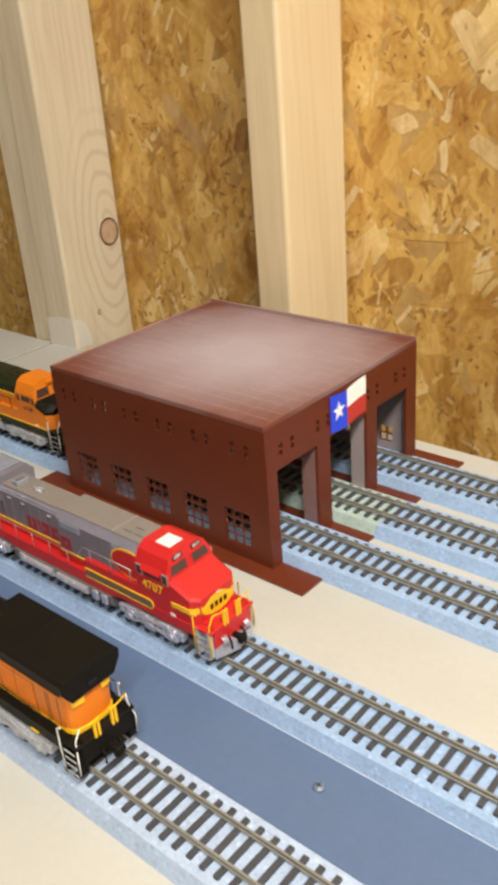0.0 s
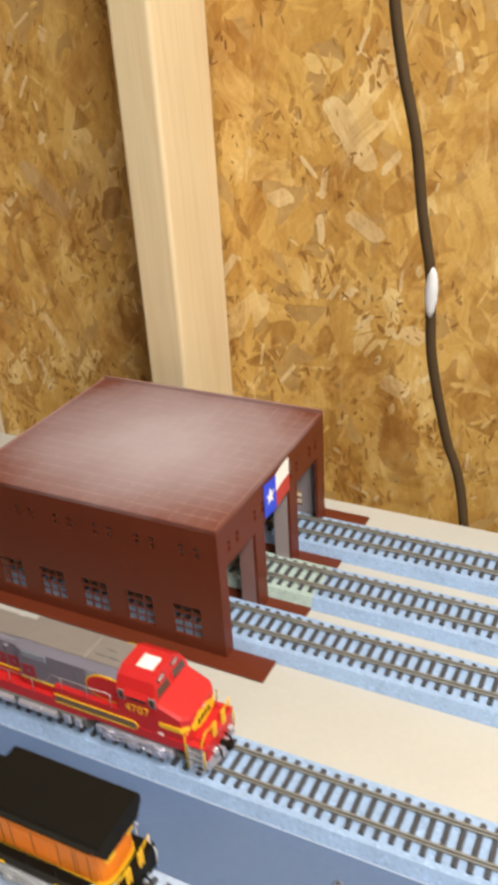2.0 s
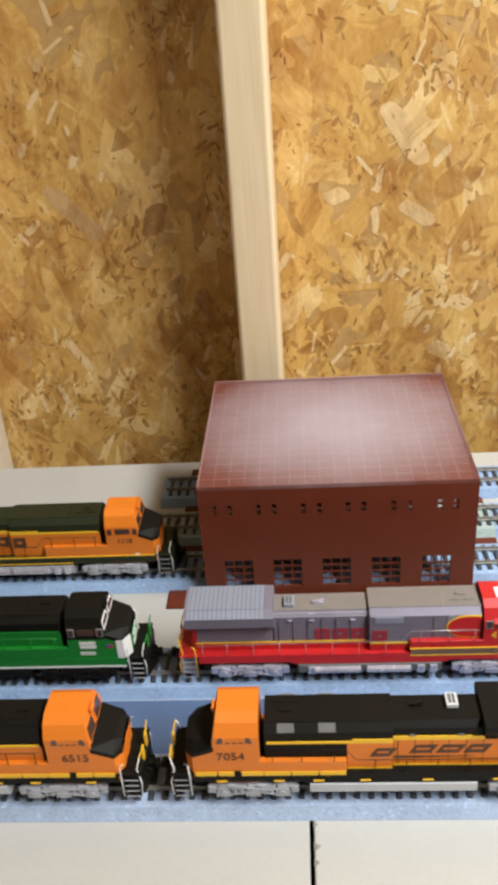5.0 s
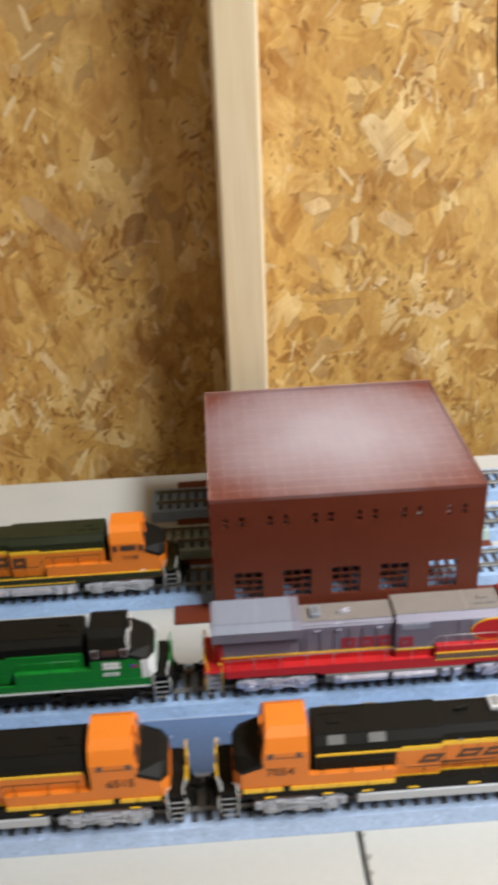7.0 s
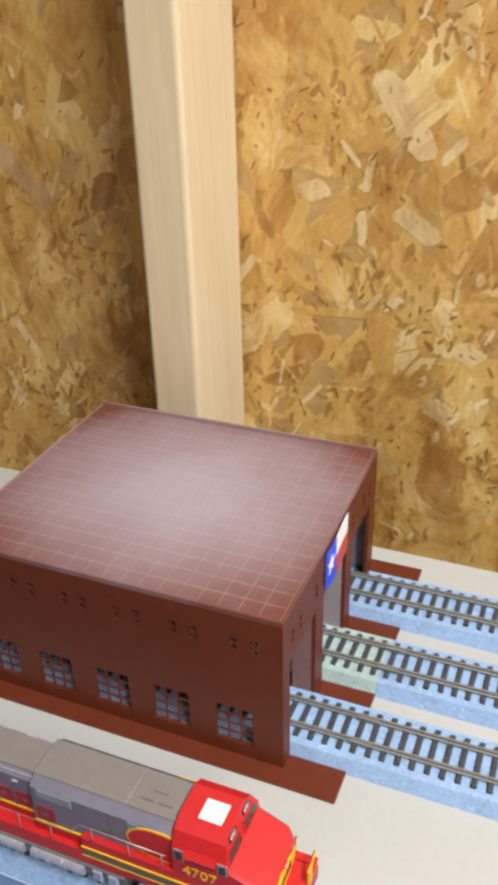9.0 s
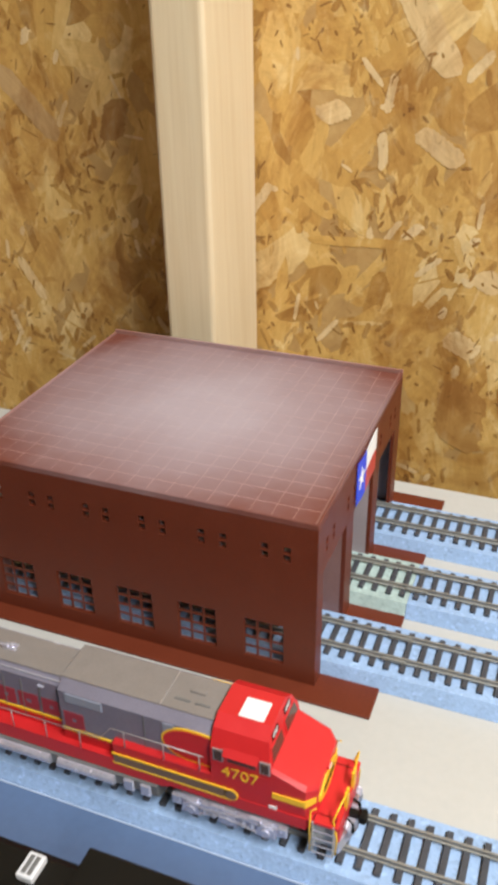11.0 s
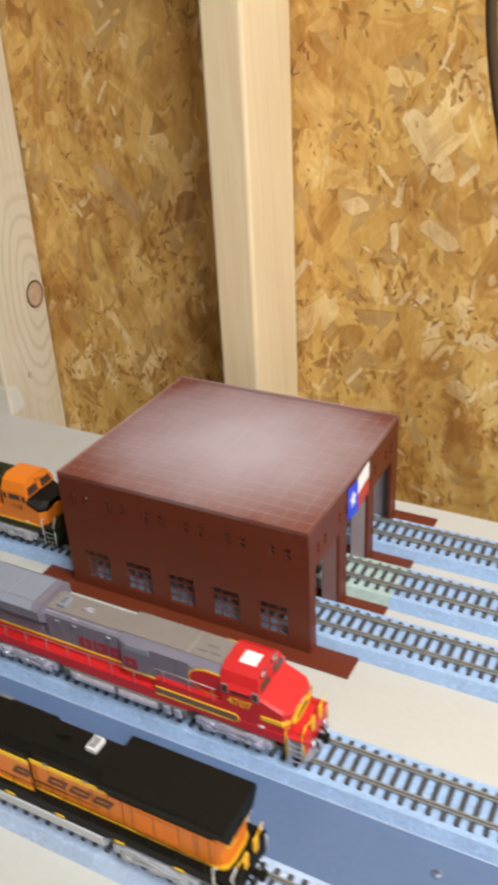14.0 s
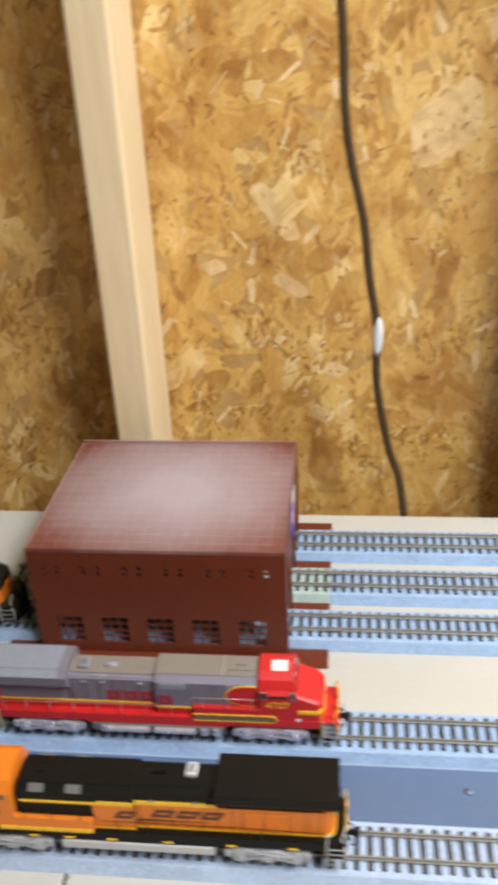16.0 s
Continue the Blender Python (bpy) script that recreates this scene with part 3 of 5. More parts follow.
long_holes = [h for c in PAIRS for h in slots(c)]
win_holes = [(c - 0.0139, c + 0.0077, 0.0108, 0.0358) for c in WINDOWS]
DOORS = [(0.3660, 0.4072, 0.0, 0.0680), (0.4212, 0.4640, 0.0, 0.0680), (0.4770, 0.5165, 0.0, 0.0680)]
end_holes = DOORS + [h for c in (0.3765, 0.4140, 0.4720, 0.5075) for h in slots(c)]
low_holes = [(c - 0.0056, c + 0.0056, 0.0140, 0.0268) for c in WINDOWS]
for nm, y, d in (("front_wall", Y0, 0.0022), ("back_wall", Y1, -0.0022)):
    openings, cols, rows = (win_holes, 3, 4) if d > 0 else (low_holes, 2, 2)
    bm = bmesh.new()
    sheet(bm, (X0, X1), (0.0, TOP - 0.003), long_holes + openings, d, lambda u, v, w, y=y: (u, y + w, v))
    wall = part(nm, bm, M_BRICK, shed)
    bm = bmesh.new()
    sheet(bm, (X0 + 0.003, X1 - 0.003), (0.002, TOP - 0.004), long_holes + openings, d * 0.15, lambda u, v, w, y=y: (u, y + d * 1.01 + w, v))
    part("inner_lining", bm, M_LINING, wall, "bare grey inside face")
    for u0, u1, v0, v1 in openings:
        bm = bmesh.new()
        ya, yb = (y + 0.0007, y + 0.0015) if d > 0 else (y - 0.0015, y - 0.0007)
        pw, ph = (u1 - u0) / cols, (v1 - v0) / rows
        panes = [(u0 + pw * i + 0.0005, u0 + pw * (i + 1) - 0.0005, v0 + ph * j + 0.0005, v0 + ph * (j + 1) - 0.0005) for i in range(cols) for j in range(rows)]
        sheet(bm, (u0, u1), (v0, v1), panes, yb - ya, lambda u, v, w, ya=ya: (u, ya + w, v))
        part("window_grille", bm, M_BRICK, wall, "brown window bars, three panes across" if d > 0 else "small brown window bars")
for nm, x, d in (("east_end", X1, -0.0022), ("west_end", X0, 0.0022)):
    bm = bmesh.new()
    sheet(bm, (Y0 + 0.0023, Y1 - 0.0023), (0.0, TOP - 0.003), end_holes, d, lambda u, v, w, x=x: (x + w, u, v))
    wall = part(nm, bm, M_BRICK, shed)
    for a, b in ((Y0 + 0.0025, 0.3660), (0.4072, 0.4212), (0.4640, 0.4770)):
        bm = bmesh.new()
        xa, xb = sorted((x + d, x + d * 6.2))
        box(bm, xa, xb, a, b, 0.0018, TOP - 0.004, 0.0003)
        part("door_pier", bm, M_PIER if a < 0.41 else M_LINING, wall, "grey inner door pier")
for a, b in ((0.3450, 0.3662), (0.4140, 0.4258), (0.4728, 0.4860), (0.5335, 0.5490)):
    bm = bmesh.new()
    box(bm, -0.5300, -0.2675, a, b, 0.0, 0.0017, 0.0004)
    part("base_strip", bm, M_BRICK, shed)
bm = bmesh.new()
box(bm, X0 + 0.0022, X1 - 0.0022, Y0 + 0.0022, Y1 - 0.0022, TOP - 0.0040, TOP - 0.0008)
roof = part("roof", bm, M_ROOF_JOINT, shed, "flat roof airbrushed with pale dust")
RIM = 0.0014
for dims in ((X0, X1, Y0, Y0 + RIM), (X0, X1, Y1 - RIM, Y1), (X0, X0 + RIM, Y0 + RIM, Y1 - RIM), (X1 - RIM, X1, Y0 + RIM, Y1 - RIM)):
    bm = bmesh.new()
    box(bm, *dims, TOP - 0.0030, TOP + (0.0019 if dims[2] > 0.5 else 0.0003), 0.0003, 2)
    part("roof_rim", bm, M_RIM if dims[1] < -0.4 or dims[2] > 0.5 else M_ROOF, roof, "raised brown parapet edge")
bm = bmesh.new()
box(bm, X1 - RIM - 0.0009, X1 - RIM - 0.0001, Y0 + RIM, Y1 - RIM, TOP - 0.0030, TOP - 0.0001, 0.0002)
part("roof_rim", bm, M_RIM, roof, "pale inner bead of the parapet")
NX, NY = 18, 16
tx, ty = (X1 - X0 - 2 * RIM - 0.001) / NX, (Y1 - Y0 - 2 * RIM) / NY
bm = bmesh.new()
box(bm, -tx / 2 + 0.00011, tx / 2 - 0.00011, -ty / 2 + 0.00019, ty / 2 - 0.00019, 0, 0.00006)
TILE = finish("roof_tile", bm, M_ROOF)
# the Texas flag over the middle door
flag = part("flag", sheet(bmesh.new(), (0.4222, 0.4620), (0.0725, 0.0940), [], 0.0001, lambda u, v, w: (X1 + 0.0003 + w, u, v)), M_WHITE, shed, "printed flag, blue with a white star beside white and red")


def wave(y):
    return 0.0013 * math.sin((y - 0.4218) / 0.0442 * 2 * math.pi + 2.6)


def flag_piece(name, y0, y1, lo, hi, material, x):
    bm = bmesh.new()
    n = 10
    top = [(y0 + (y1 - y0) * i / n, hi + wave(y0 + (y1 - y0) * i / n)) for i in range(n + 1)]
    bot = [(u, lo + wave(u)) for u, _ in top][::-1]
    prism(bm, bot + top, "x", x, x + 0.0003)
    part(name, bm, material, flag)


FX = X1 + 0.0006
flag_piece("blue_field", 0.4218, 0.4404, 0.0700, 0.0958, M_BLUE, FX)
flag_piece("white_stripe", 0.4406, 0.4625, 0.0830, 0.0958, M_WHITE, FX)
flag_piece("red_stripe", 0.4406, 0.4625, 0.0700, 0.0828, M_RED, FX)
bm = bmesh.new()
star = []
for k in range(10):
    r = 0.0068 if k % 2 == 0 else 0.0027
    a = math.pi / 2 + k * math.pi / 5
    star.append((0.4311 + r * math.cos(a), 0.0832 + r * math.sin(a)))
prism(bm, star, "x", FX + 0.0002, FX + 0.0005)
part("star", bm, M_WHITE, flag)

# ---- locomotives ----
MM = 0.001
P_RED = plain("loco_red", (0.50, 0.016, 0.018), 0.42, grain=0.05, coat=0.05)
P_SILVER = plain("loco_silver", (0.205, 0.190, 0.245), 0.52, 0.25, grain=0.10)
P_TAN = plain("loco_tan_roof", (0.195, 0.172, 0.160), 0.5, grain=0.10)
P_GREYBLUE = plain("loco_grey_radiator", (0.24, 0.26, 0.325), 0.5, grain=0.06)
P_CABWIN = plain("loco_brown_window", (0.11, 0.062, 0.05), 0.6, grain=0.08, relief=0)
P_RIB = plain("loco_radiator_rib", (0.13, 0.145, 0.19), 0.5, grain=0.06)
P_TREAD = plain("step_edge_grey", (0.40, 0.40, 0.40), 0.5)
P_NUMBER = plain("number_brown_black", (0.085, 0.032, 0.012), 0.5)
P_CHROME = plain("loco_bright_silver", (0.60, 0.60, 0.70), 0.24, 0.6, grain=0.25)
P_YELLOW = plain("loco_yellow", (0.80, 0.47, 0.020), 0.4, grain=0.05)
P_ORANGE = plain("loco_orange", (0.69, 0.185, 0.013), 0.42, grain=0.05)
P_BLACK = plain("loco_black", (0.007, 0.006, 0.0045), 0.55, grain=0.15, shine=0.14)
P_OLIVE = plain("loco_dark_green", (0.016, 0.020, 0.007), 0.5, grain=0.1, shine=0.3)
P_GREEN = plain("loco_green", (0.008, 0.19, 0.018), 0.4, grain=0.06)
P_WHITE = plain("loco_white", (0.74, 0.74, 0.74), 0.4, grain=0.03)
P_GREY = plain("loco_grey", (0.36, 0.37, 0.41), 0.38, 0.15, grain=0.3)
P_TANK = plain("loco_pale_grey_tank", (0.46, 0.47, 0.50), 0.5, grain=0.06)
P_VENT = plain("loco_vent_white", (0.60, 0.61, 0.64), 0.5, grain=0.05)
P_SCREEN = plain("loco_black_screen", (0.010, 0.011, 0.014), 0.55, grain=0.1, shine=0.16)
P_LOUVRE = plain("loco_louvre_grey", (0.17, 0.165, 0.16), 0.5, grain=0.1)
P_GREYDARK = plain("loco_dark_grey", (0.12, 0.12, 0.12), 0.5, grain=0.15)
P_BROWN = plain("loco_brown_band", (0.16, 0.10, 0.07), 0.5, grain=0.06)
P_WIRE_WHITE = plain("wire_white", (0.72, 0.72, 0.72), 0.4)
P_WIRE_STEEL = plain("wire_steel", (0.42, 0.40, 0.40), 0.35, 0.5)
P_WHEEL = plain("wheel_steel", (0.10, 0.09, 0.085), 0.4, 0.8)
P_GLASS = plain("loco_window_dark", (0.075, 0.040, 0.030), 0.16, grain=0.05, relief=0)
P_MARK_RED = plain("faded_red_letters", (0.29, 0.030, 0.045), 0.5, grain=0.08)
P_LAMP = plain("headlight_lens", (0.70, 0.70, 0.66), 0.15, grain=0.03, relief=0)


def sec(x, hw, zb, zt, ch, slope=0.0):
    """A cross-section with chamfered shoulders; slope leans it back towards the top."""
    pts = [(-hw, zb), (-hw, zt - ch), (-hw + 1.15 * ch, zt), (hw - 1.15 * ch, zt), (hw, zt - ch), (hw, zb)]
    return [(x - slope * (z - zb), y, z) for y, z in pts]


def bx(name, dims, material, parent, label="", bevel=0.25):
    bm = bmesh.new()
    box(bm, *dims, bevel)
    return part(name, bm, material, parent, label, MM)


def wheelset(x, parent):
    bm = bmesh.new()
    for s in (-1, 1):
        disc(bm, (x, s * 8.6, 5.7), "y", 5.7, 2.6, 18)
        disc(bm, (x, s * 7.0, 5.7), "y", 6.4, 0.7, 18)
    disc(bm, (x, 0, 5.7), "y", 1.3, 16, 8)
    part("wheelset", bm, P_WHEEL, parent, "", MM)


def truck(x, material, loco, label):
    """A three-axle truck: two cast side frames with journal boxes and springs, and three wheelsets."""
    bm = bmesh.new()
    box(bm, x - 19, x + 19, -8, 8, 7.0, 9.5, 0.4)
    tr = part("truck", bm, P_GREYDARK, loco, label, MM)
    for s in (-1, 1):
        bm = bmesh.new()
        y0, y1 = sorted((s * 13.6, s * 17.2))
        prism(bm, [(x - 25, 5.6), (x - 25, 9.6), (x - 21, 11.2), (x - 12.5, 11.6), (x - 9, 10.2), (x - 4, 10.6), (x + 4, 10.6), (x + 9, 10.2), (x + 12.5, 11.6), (x + 21, 11.2),
                   (x + 25, 9.6), (x + 25, 5.6), (x + 21, 3.4), (x + 12.5, 3.2), (x + 10, 5.0), (x + 5, 5.2), (x + 3.5, 2.8), (x - 3.5, 2.8), (x - 5, 5.2), (x - 10, 5.0), (x - 12.5, 3.2), (x - 21, 3.4)], "y", y0, y1)
        for a in (-16.5, 0.0, 16.5):
            ja, jb = sorted((s * 16.8, s * 19.0))
            prism(bm, [(x + a - 4.4, 3.4), (x + a + 4.4, 3.4), (x + a + 3.4, 8.4), (x + a + 1.4, 9.6), (x + a - 1.4, 9.6), (x + a - 3.4, 8.4)], "y", ja, jb)
            disc(bm, (x + a, s * 19.2, 5.8), "y", 2.1, 1.0, 12)
            box(bm, x + a - 3.0, x + a + 3.0, *sorted((s * 15.0, s * 18.2)), 9.4, 11.2, 0.4)
        for a in (-8.3, 8.3):
            for o in (-1.9, 1.9):
                for k in range(4):
                    disc(bm, (x + a + o, s * 17.6, 5.0 + 1.1 * k), "z", 1.5, 0.75, 9)
            ja, jb = sorted((s * 16.4, s * 18.9))
            prism(bm, [(x + a - 4.6, 9.0), (x + a + 4.6, 9.0), (x + a + 3.2, 10.9), (x + a - 3.2, 10.9)], "y", ja, jb)
            disc(bm, (x + a + 3.4, s * 17.8, 11.2), "x", 1.15, 5.4, 9)
        tube(bm, [(x - 23, s * 17.6, 10.8), (x - 10, s * 18.8, 8.2), (x + 4, s * 18.8, 10.4), (x + 22, s * 17.6, 9.0)], 0.65, 6)
        tube(bm, [(x - 12.5, s * 18.6, 4.4), (x - 4, s * 19.0, 7.2), (x + 6, s * 19.0, 6.4), (x + 12.5, s * 18.6, 4.4)], 0.55, 6)
        box(bm, x - 25.5, x - 21.5, *sorted((s * 16.0, s * 18.4)), 5.4, 10.6, 0.4)
        box(bm, x + 21.5, x + 25.5, *sorted((s * 16.0, s * 18.4)), 5.4, 10.6, 0.4)
        part("side_frame", bm, material, tr, "", MM)
    for a in (-16.5, 0.0, 16.5):
        wheelset(x + a, tr)


def ladder(x0, x1, s, material, loco, edge):
    """A corner step well with four treads."""
    bm = bmesh.new()
    y0, y1 = sorted((s * 12.6, s * 13.1))
    box(bm, x0, x1, y0, y1, 2.2, 20)
    for xx in (x0, x1 - 0.5):
        box(bm, xx, xx + 0.5, *sorted((s * 12.6, s * 17.6)), 2.2, 20)
    st = part("step_well", bm, material, loco, "", MM)
    for k in range(4):
        bx("step_tread", (x0 + 0.4, x1 - 0.4, *sorted((s * 17.3, s * 17.9)), 2.4 + 4.3 * k, 2.65 + 4.3 * k), edge, st, "", 0.0)


def wire(name, pts, r, material, loco, label=""):
    bm = bmesh.new()
    tube(bm, pts, r, 6)
    return part(name, bm, material, loco, label, MM, True)


def hollow_block(x0, x1, z0, z1, y, slant, material, loco, label, stroke=1.7):
    """A plain slanted block with a slot through it, standing for one painted letter."""
    side = -1 if y < 0 else 1
    zm, slot = (z0 + z1) / 2, (z1 - z0) * 0.13
    lean = lambda x, z: (x + slant * (z - z0) / (z1 - z0), z)
    bm = bmesh.new()
    for a, b, c0, c1 in ((x0, x0 + 1.3 * stroke, z0, z1), (x1 - 1.3 * stroke, x1, z0, z1), (x0 + 1.3 * stroke, x1 - 1.3 * stroke, z0, zm - slot), (x0 + 1.3 * stroke, x1 - 1.3 * stroke, zm + slot, z1)):
        prism(bm, [lean(a, c0), lean(b, c0), lean(b, c1), lean(a, c1)], "y", *sorted((y, y + side * 0.2)))
    part("name_block", bm, material, loco, label, MM)


def locomotive(label, at, turn, c):
    """A six-axle wide-cab road engine; c names its paint and details. Millimetres; the front is at +125 on x, z from the rail top."""
    lo = holder("model_locomotive", label, "model train", "model locomotives", at=at, turn=turn)
    # underframe and walkway
    bx("underframe", (-121, 121, -10, 10, 10, 16), P_BLACK, lo)
    bx("walkway", (-124, 124, -17.2, 17.2, 18.4, 20.0), c["deck"], lo)
    for s in (-1, 1):
        y0, y1 = sorted((s * 16.4, s * 17.6))
        bm = bmesh.new()
        prism(bm, [(-111, 14.0), (-111, 20.2), (111, 20.2), (111, 14.0), (52, 14.0), (48, 12.4), (-48, 12.4), (-52, 14.0)], "y", y0, y1)
        sill = part("side_sill", bm, c["sill"], lo, "", MM)
        if c["stripe"] == "line":
            bx("sill_stripe", (-110, 24, *sorted((s * 17.3, s * 17.9)), 20.1, 21.0), P_YELLOW, sill, "yellow line", 0.0)
        elif c["stripe"] == "double":
            bx("sill_stripe", (-110, 111, *sorted((s * 17.3, s * 17.9)), 19.6, 20.5), P_YELLOW, sill, "yellow line", 0.0)
            bx("sill_stripe", (-110, 46, *sorted((s * 17.3, s * 17.9)), 13.8, 14.6), P_YELLOW, sill, "yellow line", 0.0)
        elif c["stripe"] == "dash":
            for k in range(3):
                bx("sill_stripe", (71.5 + 13.0 * k, 83.6 + 13.0 * k, *sorted((s * 17.3, s * 17.95)), 18.8, 21.6), P_YELLOW, sill, "yellow dash", 0.0)
            for x in (-96, -60, -22, 12, 38, 60, 92):
                bx("step_mark", (x, x + 6, *sorted((s * 17.3, s * 18.2)), 14.0, 14.9), P_YELLOW, sill, "small yellow mark", 0.0)
        elif c["stripe"] == "white":
            bx("sill_stripe", (-110, 111, *sorted((s * 17.3, s * 17.9)), 12.9, 14.2), P_WHITE, sill, "white line", 0.0)
    # long hood
    rx, hw = c["radx"], c["hw"]
    bm = bmesh.new()
    loft(bm, [sec(x, c["hw"], 19.9, c["hoodz"], 3.0) for x in (rx - 1, 1)])
    hood = part("long_hood", bm, c["hood"], lo, "", MM)
    bx("hood_roof", (rx, 0, -8.4, 8.4, c["hoodz"] - 0.2, c["hoodz"] + 0.5), c["roof"], hood)
    for s in (-1, 1):
        if c["side"]:
            bx("side_panel", (rx - 1, 0, *sorted((s * (hw - 0.2), s * (hw + 0.4))), 20, c["split"]), c["side"], hood, "", 0.0)
            bx("side_panel", (-113.0, rx - 1, *sorted((s * (hw - 0.2), s * (hw + 0.4))), 20, 39.5), c["side"], hood, "", 0.0)
            if c["stripe"] != "white":
                bx("hood_stripe", (rx - 1, 0, *sorted((s * (hw - 0.1), s * (hw + 0.7))), c["split"], c["split"] + 2.8), P_YELLOW, hood, "yellow line", 0.0)
        if c["stripe"] == "dash":
            bx("base_line", (-113.0, 0, *sorted((s * (hw + 0.2), s * (hw + 0.7))), 20.1, 21.3), P_YELLOW, hood, "yellow line", 0.0)
        if c["skirt"]:
            bx("roof_edge_strip", (rx, 0, *sorted((s * 9.6, s * 10.3)), c["hoodz"] - 2.0, c["hoodz"] - 1.1), P_CHROME, hood, "bright edge strip", 0.2)
            bx("red_skirt", (-113.0, 0, *sorted((s * (hw - 0.1), s * (hw + 0.4))), 19.9, 25.5), P_RED, hood, "red band", 0.0)
            bx("skirt_line", (-113.0, 0, *sorted((s * (hw - 0.1), s * (hw + 0.6))), 25.5, 26.5), P_YELLOW, hood, "yellow line", 0.0)
        for k in range(7):
            bx("hood_door_line", (-58 + 9.2 * k, -57.7 + 9.2 * k, *sorted((s * (hw - 0.2), s * (hw + 0.55))), 22, 44), P_BLACK if c["side"] else P_GREYDARK, hood, "", 0.0)
        for x in (-52, -38, -12):
            bx("grab_iron", (x, x + 3.0, *sorted((s * hw, s * (hw + 1.0))), 43.2, 43.8), P_CHROME if not c["side"] else P_GREYDARK, hood, "", 0.0)
    # equipment box behind the cab
    bm = bmesh.new()
    loft(bm, [sec(x, 14.2, 19.9, 51.5, 4.0) for x in (0, 70)])
    eq = part("equipment_box", bm, c["hood"], lo, "", MM)
    bx("box_roof", (-0.4, 70, -10.0, 10.0, 51.2, 52.0), c["roof"], eq)
    bx("box_seam", (46, 46.5, -9.8, 9.8, 51.8, 52.25), P_WIRE_STEEL if not c["side"] else P_BLACK, eq, "", 0.0)
    for s in (-1, 1):
        if c["side"]:
            bx("side_panel", (0.2, 25, *sorted((s * 14.0, s * 14.6)), 20, c["split"]), c["side"], eq, "", 0.0)
            bx("side_panel", (25, 70, *sorted((s * 14.0, s * 14.6)), 20, c["split"]), c["eqside"], eq, "", 0.0)
            bx("box_stripe", (22, 69, *sorted((s * 14.1, s * 14.8)), c["split"], c["split"] + 1.5), P_YELLOW if c["stripe"] != "white" else P_GREEN, eq, "", 0.0)
            if c["stripe"] != "white":
                bx("box_stripe", (0.2, 22, *sorted((s * 14.1, s * 14.8)), c["split"], c["split"] + 2.8), P_YELLOW, eq, "", 0.0)
            if c["stripe"] == "dash":
                bx("base_line", (0.2, 25, *sorted((s * 14.4, s * 14.9)), 20.1, 21.3), P_YELLOW, eq, "yellow line", 0.0)
            if c["grille"]:
                for x in (31.0, 53.5):
                    bm = bmesh.new()
                    prism(bm, [(s * 13.9, 47.6), (s * 14.3, 48.0), (s * 10.5, 51.2), (s * 10.1, 50.8)], "x", x, x + 9.4)
                    g = part("side_grille", bm, P_GREYDARK, eq, "grey louvred grille", MM)
                    for k in range(5):
                        f = (k + 0.5) / 5
                        cy, cz = s * (14.3 - 3.8 * f), 48.0 + 3.2 * f
                        bx("louvre", (x + 0.5, x + 8.9, cy - 0.22, cy + 0.22, cz - 0.2, cz + 0.25), P_LOUVRE, g, "", 0.0)
        else:
            bx("red_skirt", (0.2, 69, *sorted((s * 14.1, s * 14.6)), 19.9, 25.5), P_RED, eq, "", 0.0)
            bx("skirt_line", (0.2, 26, *sorted((s * 14.1, s * 14.8)), 25.5, 26.5), P_YELLOW, eq, "", 0.0)
            bx("side_grille", (3, 21, *sorted((s * 13.6, s * 14.6)), 42, 47), P_GREYBLUE, eq, "", 0.3)
            bx("side_seam", (40.0, 40.4, *sorted((s * 14.0, s * 14.5)), 27, 47), P_GREYDARK, eq, "", 0.0)
            bx("side_window", (49, 54, *sorted((s * 14.0, s * 14.6)), 41, 47), P_GREYBLUE, eq, "", 0.0)
        # low boxes along the walkway
        lb = bx("walkway_box", (25.5, 70.5 + c["cabx"] * 0.6, *sorted((s * 13.5, s * 17.4)), 19.9, 29.5), c["low"], lo, "", 0.5)
        if c["lowband"]:
            bx("low_band", (26, 78, *sorted((s * 17.2, s * 17.8)), 18.6, 23.4), P_BROWN, lb, "brown band", 0.0)
            bx("low_line", (25.5, 80, *sorted((s * 17.2, s * 17.95)), 23.2, 24.0), P_YELLOW, lb, "yellow line", 0.0)
            bx("low_line", (25.5, 80, *sorted((s * 17.2, s * 17.95)), 17.8, 18.6), P_YELLOW, lb, "yellow line", 0.0)
            for r, y, mat in ((3.1, 17.55, P_YELLOW), (2.4, 17.75, P_BROWN)):
                bm = bmesh.new()
                disc(bm, (79.5, s * y, 20.9), "y", r, 0.5, 20)
                part("band_end", bm, mat, lb, "rounded end of the band", MM)
        elif c["stripe"] == "dash":
            for k in range(3):
                bx("low_line", (25.8 + 15.3 * k, 40.4 + 15.3 * k, *sorted((s * 17.2, s * 17.9)), 18.8, 21.6), P_YELLOW, lb, "yellow edge", 0.0)
    # radiator at the rear
    bm = bmesh.new()
    w, ws, wc = c["wing"], 50.0 if c["ribs"] else 52.6, 4.5 if c["ribs"] else 1.2
    low = 43.0 if c["ribs"] else 48.6
    prof = [(-hw, c["split"] + 1.4), (-w, low), (-w, ws), (-w + wc, 54.0), (w - wc, 54.0), (w, ws), (w, low), (hw, c["split"] + 1.4)]
    loft(bm, [[(x, y, z) for y, z in prof] for x in (c["tail"], rx)])
    rad = part("radiator", bm, c["radiator"], lo, "", MM)
    bx("lower_hood", (-112.0, rx, -hw, hw, 19.9, c["split"] + 1.5), c["radiator"], rad, "", 0.0)
